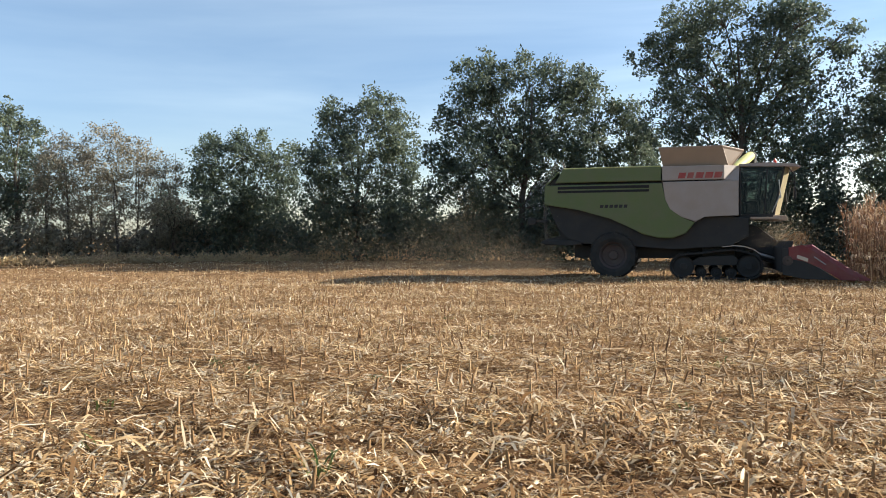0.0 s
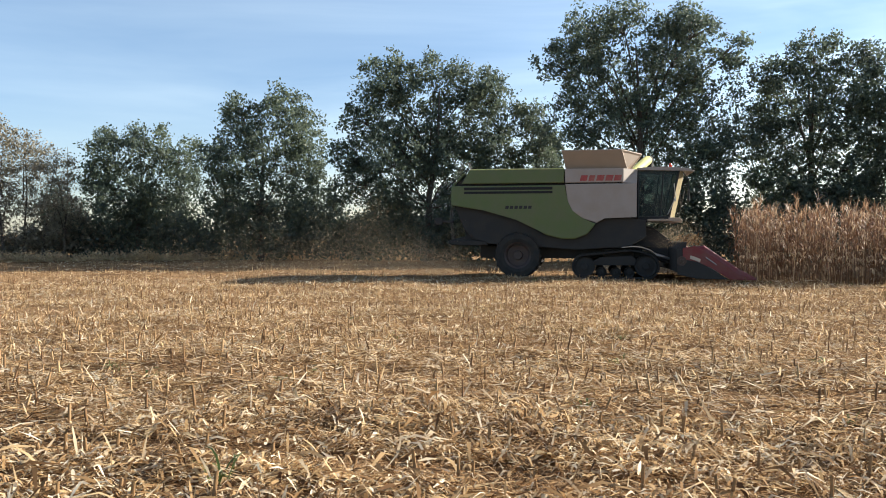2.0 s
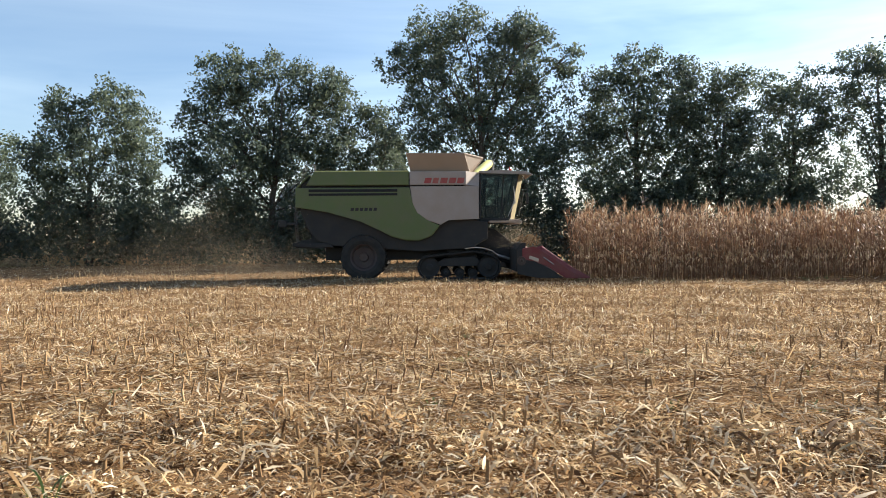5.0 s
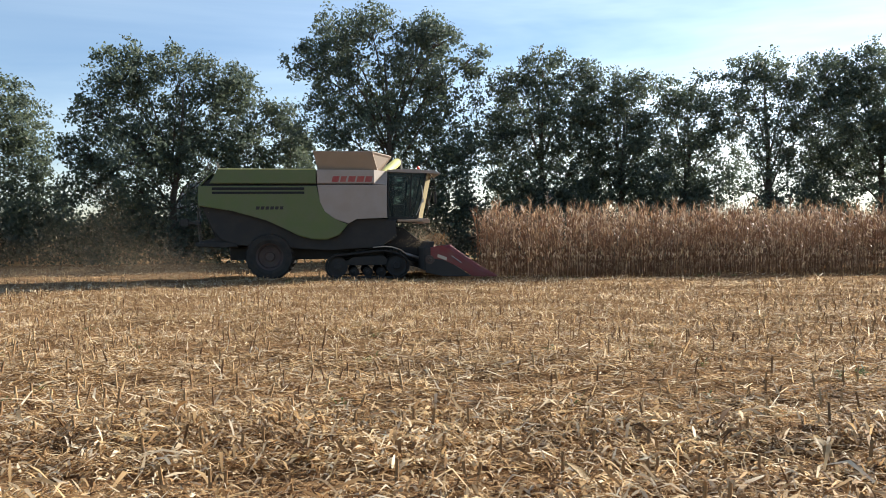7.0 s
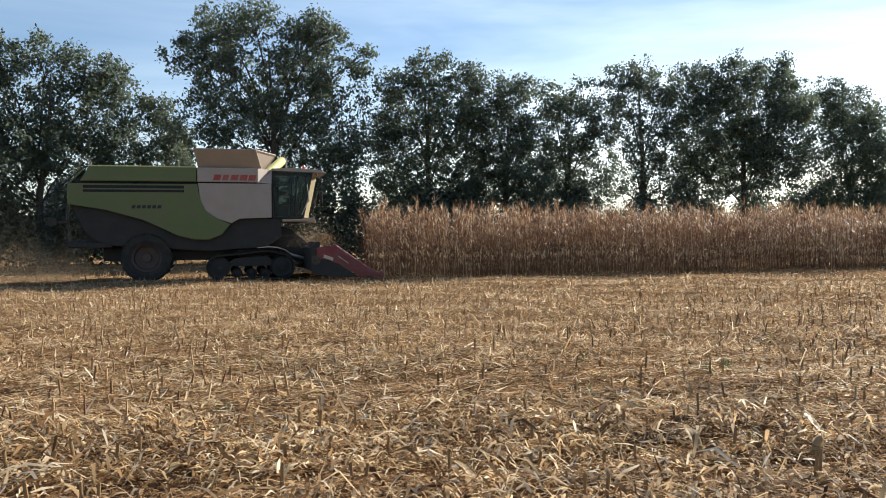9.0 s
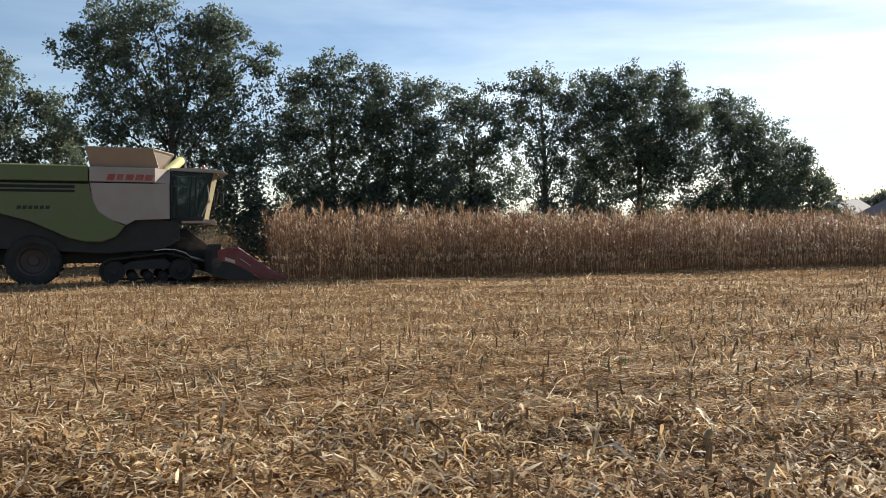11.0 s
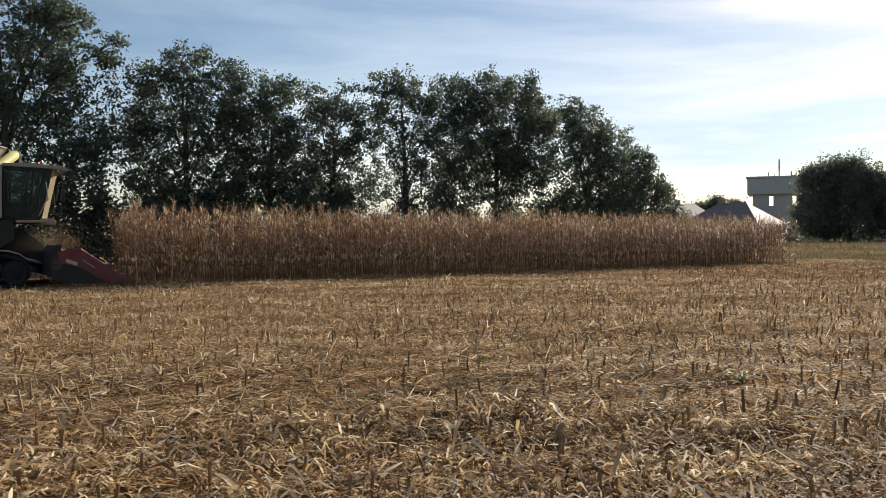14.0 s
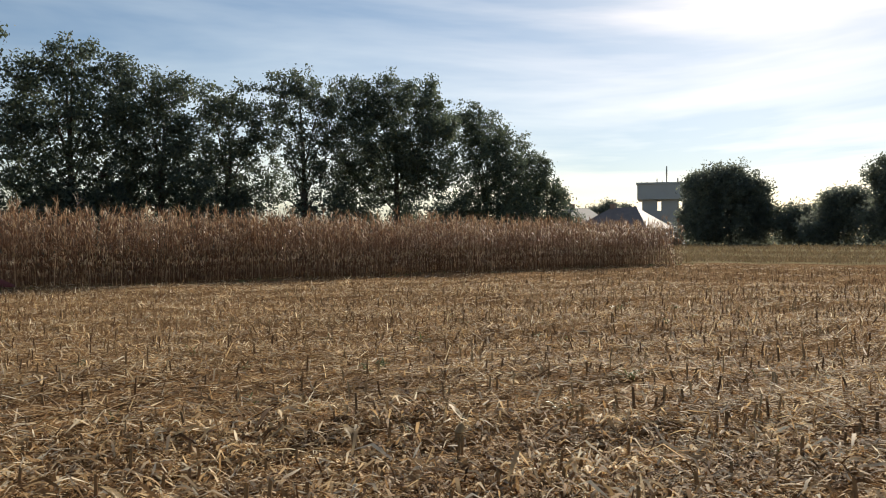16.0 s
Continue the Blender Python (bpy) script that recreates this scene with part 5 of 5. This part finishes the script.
# ---------- buildings beyond the trees ----------
def make_house(x, y, az, width, depth, eaves, ridge, roof_mat, label, hip=0.0):
    root = empty("house", pose(x, y, 0, 0, 0, -az))
    w, d = width / 2, depth / 2
    bm = bmesh.new()
    box(bm, -w, w, -d, d, 0, eaves, 0)
    if hip == 0:
        for sx in (-w + 0.01, w - 0.16):
            vs = [bm.verts.new(p) for p in ((sx, -d, eaves), (sx, d, eaves), (sx, 0, ridge - 0.1), (sx + 0.15, -d, eaves), (sx + 0.15, d, eaves), (sx + 0.15, 0, ridge - 0.1))]
            for f_ in ((0, 1, 2), (5, 4, 3), (0, 3, 4, 1), (1, 4, 5, 2), (2, 5, 3, 0)):
                bm.faces.new([vs[i] for i in f_])
    part("wall", bm, M_WALL, root, "brick wall")
    o, th = 0.4, 0.18
    bm = bmesh.new()
    ra, rb = -w - (o if hip == 0 else -hip), w + (o if hip == 0 else -hip)
    ze = eaves - 0.15
    lo = [bm.verts.new(p) for p in ((-w - o, -d - o, ze), (w + o, -d - o, ze), (w + o, d + o, ze), (-w - o, d + o, ze), (ra, 0, ridge), (rb, 0, ridge))]
    hi = [bm.verts.new(v.co + Vector((0, 0, th))) for v in lo]
    fs = ((0, 1, 5, 4), (2, 3, 4, 5), (1, 2, 5), (3, 0, 4)) if hip else ((0, 1, 5, 4), (2, 3, 4, 5))
    for f_ in fs:
        bm.faces.new([hi[i] for i in f_])
        bm.faces.new([lo[i] for i in f_][::-1])
    for i in range(4):
        if hip or i in (0, 2):
            j = (i + 1) % 4
            bm.faces.new((lo[i], lo[j], hi[j], hi[i]))
    if not hip:
        for i, j in ((0, 4), (4, 3), (1, 5), (5, 2)):
            bm.faces.new((lo[i], lo[j], hi[j], hi[i]))
    roof = part("roof", bm, roof_mat, root)
    bm = bmesh.new()
    box(bm, -w * 0.4, -w * 0.4 + 0.6, -0.3, 0.3, ridge - 0.7, ridge + 0.7, 0.03)
    part("chimney", bm, M_WALL, roof)
    for k in (-0.55, 0.0, 0.55):
        bm = bmesh.new()
        box(bm, k * w - 0.5, k * w + 0.5, -d - 0.03, -d + 0.05, 0.9, 2.1, 0.01)
        win = part("window", bm, M_WHITE, root, "white window frame")
        bm = bmesh.new()
        box(bm, k * w - 0.42, k * w + 0.42, -d - 0.045, -d - 0.02, 0.98, 2.02, 0)
        part("pane", bm, M_PANE, win)
    return tagged(root, label, "house", "houses beyond the field")


make_house(102.0, 43.6, 12, 9.0, 6.0, 3.0, 5.6, M_ROOF_PALE, "low house with a pale sunlit hipped roof behind the maize", hip=2.0)
make_house(100.5, 36.5, 95, 9.5, 8.0, 2.9, 5.5, M_ROOF_TILE, "low house with a brown tiled hipped roof behind the maize", hip=3.0)
make_house(50.0, 82.0, 60, 7.0, 6.0, 3.2, 6.2, M_ROOF_TILE, "dark-roofed gabled house behind the trees")
make_house(14.0, 80.0, 40, 10.0, 7.0, 3.2, 7.0, M_ROOF_PALE, "house with a pale gabled roof behind the trees")


def make_tower():
    """Concrete water tower: wide head on a slimmer shaft with slots one sees through."""
    az = 72.9
    d = 230.0
    root = empty("water_tower", pose(d * math.sin(radians(az)), d * math.cos(radians(az)), 0, 0, 0, -az))
    # shaft of piers, with open slots near the top
    for x0, x1 in ((-6.3, -2.3), (-1.2, 3.4), (4.6, 6.3)):
        bm = bmesh.new()
        box(bm, x0, x1, -5, 5, 0, 12.2, 0.05)
        part("pier", bm, M_CONCRETE, root)
    bm = bmesh.new()
    box(bm, -6.28, 6.28, -4.9, 4.9, 0, 9.2, 0.05)
    part("shaft", bm, M_CONCRETE, root)
    bm = bmesh.new()
    box(bm, -7.6, 7.6, -6.5, 6.5, 12.2, 16.4, 0.15)
    head = part("tank_head", bm, M_CONCRETE, root, "grey concrete tank head")
    bm = bmesh.new()
    box(bm, -7.9, 7.9, -6.8, 6.8, 16.4, 16.9, 0.05)
    part("roof_slab", bm, M_CONCRETE, root)
    for x, h, r in ((0.2, 5.0, 0.22), (-2.4, 1.6, 0.15), (3.2, 1.7, 0.22), (-6.6, 0.8, 0.08), (-5.0, 0.7, 0.08), (6.2, 0.9, 0.08), (-1.0, 1.0, 0.1)):
        bm = bmesh.new()
        tube(bm, [(x, 0, 16.8), (x, 0, 16.8 + h * 0.6), (x, 0, 16.8 + h)], [r * 0.6, r, r * 0.8], 8)
        part("antenna", bm, M_STEEL, root)
    return tagged(root, "grey concrete water tower with antennas on its flat roof", "tower")


make_tower()


# ---------- small things on the field ----------
def make_husk(x, y, size, yaw, up, seed):
    rnd = random.Random(seed)
    bm = bmesh.new()
    rows = []
    for i in range(8):
        f_ = i / 7
        w = size * 0.17 * math.sin(math.pi * (0.12 + 0.86 * f_)) ** 0.8
        z = size * (math.sin(f_ * math.pi * 0.5) * math.sin(up)) + 0.02
        l_ = size * f_ * math.cos(up * f_)
        rows.append([bm.verts.new((l_, (j - 2) / 2 * w, z + 0.35 * w * ((j - 2) / 2) ** 2 + (0.010 if j in (1, 3) else 0) + rnd.uniform(-0.009, 0.009))) for j in range(5)])
    for a_, b_ in zip(rows, rows[1:]):
        for j in range(4):
            bm.faces.new((a_[j], a_[j + 1], b_[j + 1], b_[j]))
    bmesh.ops.solidify(bm, geom=bm.faces[:], thickness=0.003)
    ob = part("maize_husk", bm, M_EAR, None, smooth=True)
    ob.matrix_world = pose(x, y, land(x, y) + 0.015, 0, 0, yaw)
    return tagged(ob, "large pale curled maize husk lying on the stubble", "husk", "husks on the field")


for i, (x, y, sz, yaw, up) in enumerate(((4.66, 3.77, 0.26, 75, 0.6), (2.89, 4.07, 0.24, 115, 0.5), (-2.46, 6.97, 0.22, 10, 0.3), (1.44, 5.25, 0.22, 200, 0.3), (5.6, 3.4, 0.22, 100, 0.7), (5.15, 3.2, 0.22, 20, 0.5),
                                         (0.4, 6.2, 0.22, 170, 0.2), (3.6, 6.4, 0.25, 300, 0.3), (-1.5, 6.0, 0.2, 80, 0.2), (6.5, 4.4, 0.22, 240, 0.3), (2.2, 7.5, 0.24, 0, 0.2), (7.9, 3.8, 0.2, 45, 0.4))):
    make_husk(x, y, sz, yaw, up, i)


def make_weed(x, y, size, blades, seed):
    rnd = random.Random(seed)
    vs, qs = [], []
    for k in range(blades):
        ya = rnd.uniform(0, 6.28)
        v, q = maize_leaf(rnd, 0.0, ya, size * rnd.uniform(0.6, 1.2), rnd.uniform(0.012, 0.025), rnd.uniform(0.7, 1.4), rnd.uniform(0.8, 2.0))
        ox, oy = rnd.uniform(-0.08, 0.08), rnd.uniform(-0.08, 0.08)
        qs += [tuple(i + len(vs) for i in f_) for f_ in q]
        vs += [(a_ + ox, b_ + oy, c_) for a_, b_, c_ in v]
    ob = new("weed_tuft", quick_mesh("weed_tuft", vs, qs, M_GRASS))
    ob.matrix_world = pose(x, y, land(x, y))
    return tagged(ob, "small green weed tuft growing between the stubble", "weed", "weeds in the stubble")


for i, (x, y, sz, n) in enumerate(((-2.64, 5.84, 0.26, 10), (-0.81, 4.96, 0.30, 9), (7.41, 5.82, 0.22, 16), (7.81, 5.95, 0.22, 14), (8.41, 3.01, 0.25, 16), (16.5, 6.1, 0.3, 18), (6.9, 8.4, 0.2, 10), (10.4, 7.2, 0.22, 12), (3.4, 9.6, 0.2, 10), (-2.2, 9.0, 0.2, 9))):
    make_weed(x, y, sz, n, 40 + i)
weed_rnd = random.Random(77)
for i in range(34):
    r_, a_ = weed_rnd.uniform(6, 19), radians(weed_rnd.uniform(-26, 84))
    make_weed(r_ * math.sin(a_), r_ * math.cos(a_), weed_rnd.uniform(0.10, 0.2), weed_rnd.randint(6, 14), 90 + i)
for i in range(46):
    x, y = on_strip(weed_rnd.uniform(FRONT_S - 10, END_S), -0.35 + weed_rnd.uniform(-0.35, 0.35))
    make_weed(x, y, weed_rnd.uniform(0.12, 0.26), weed_rnd.randint(7, 13), 160 + i)
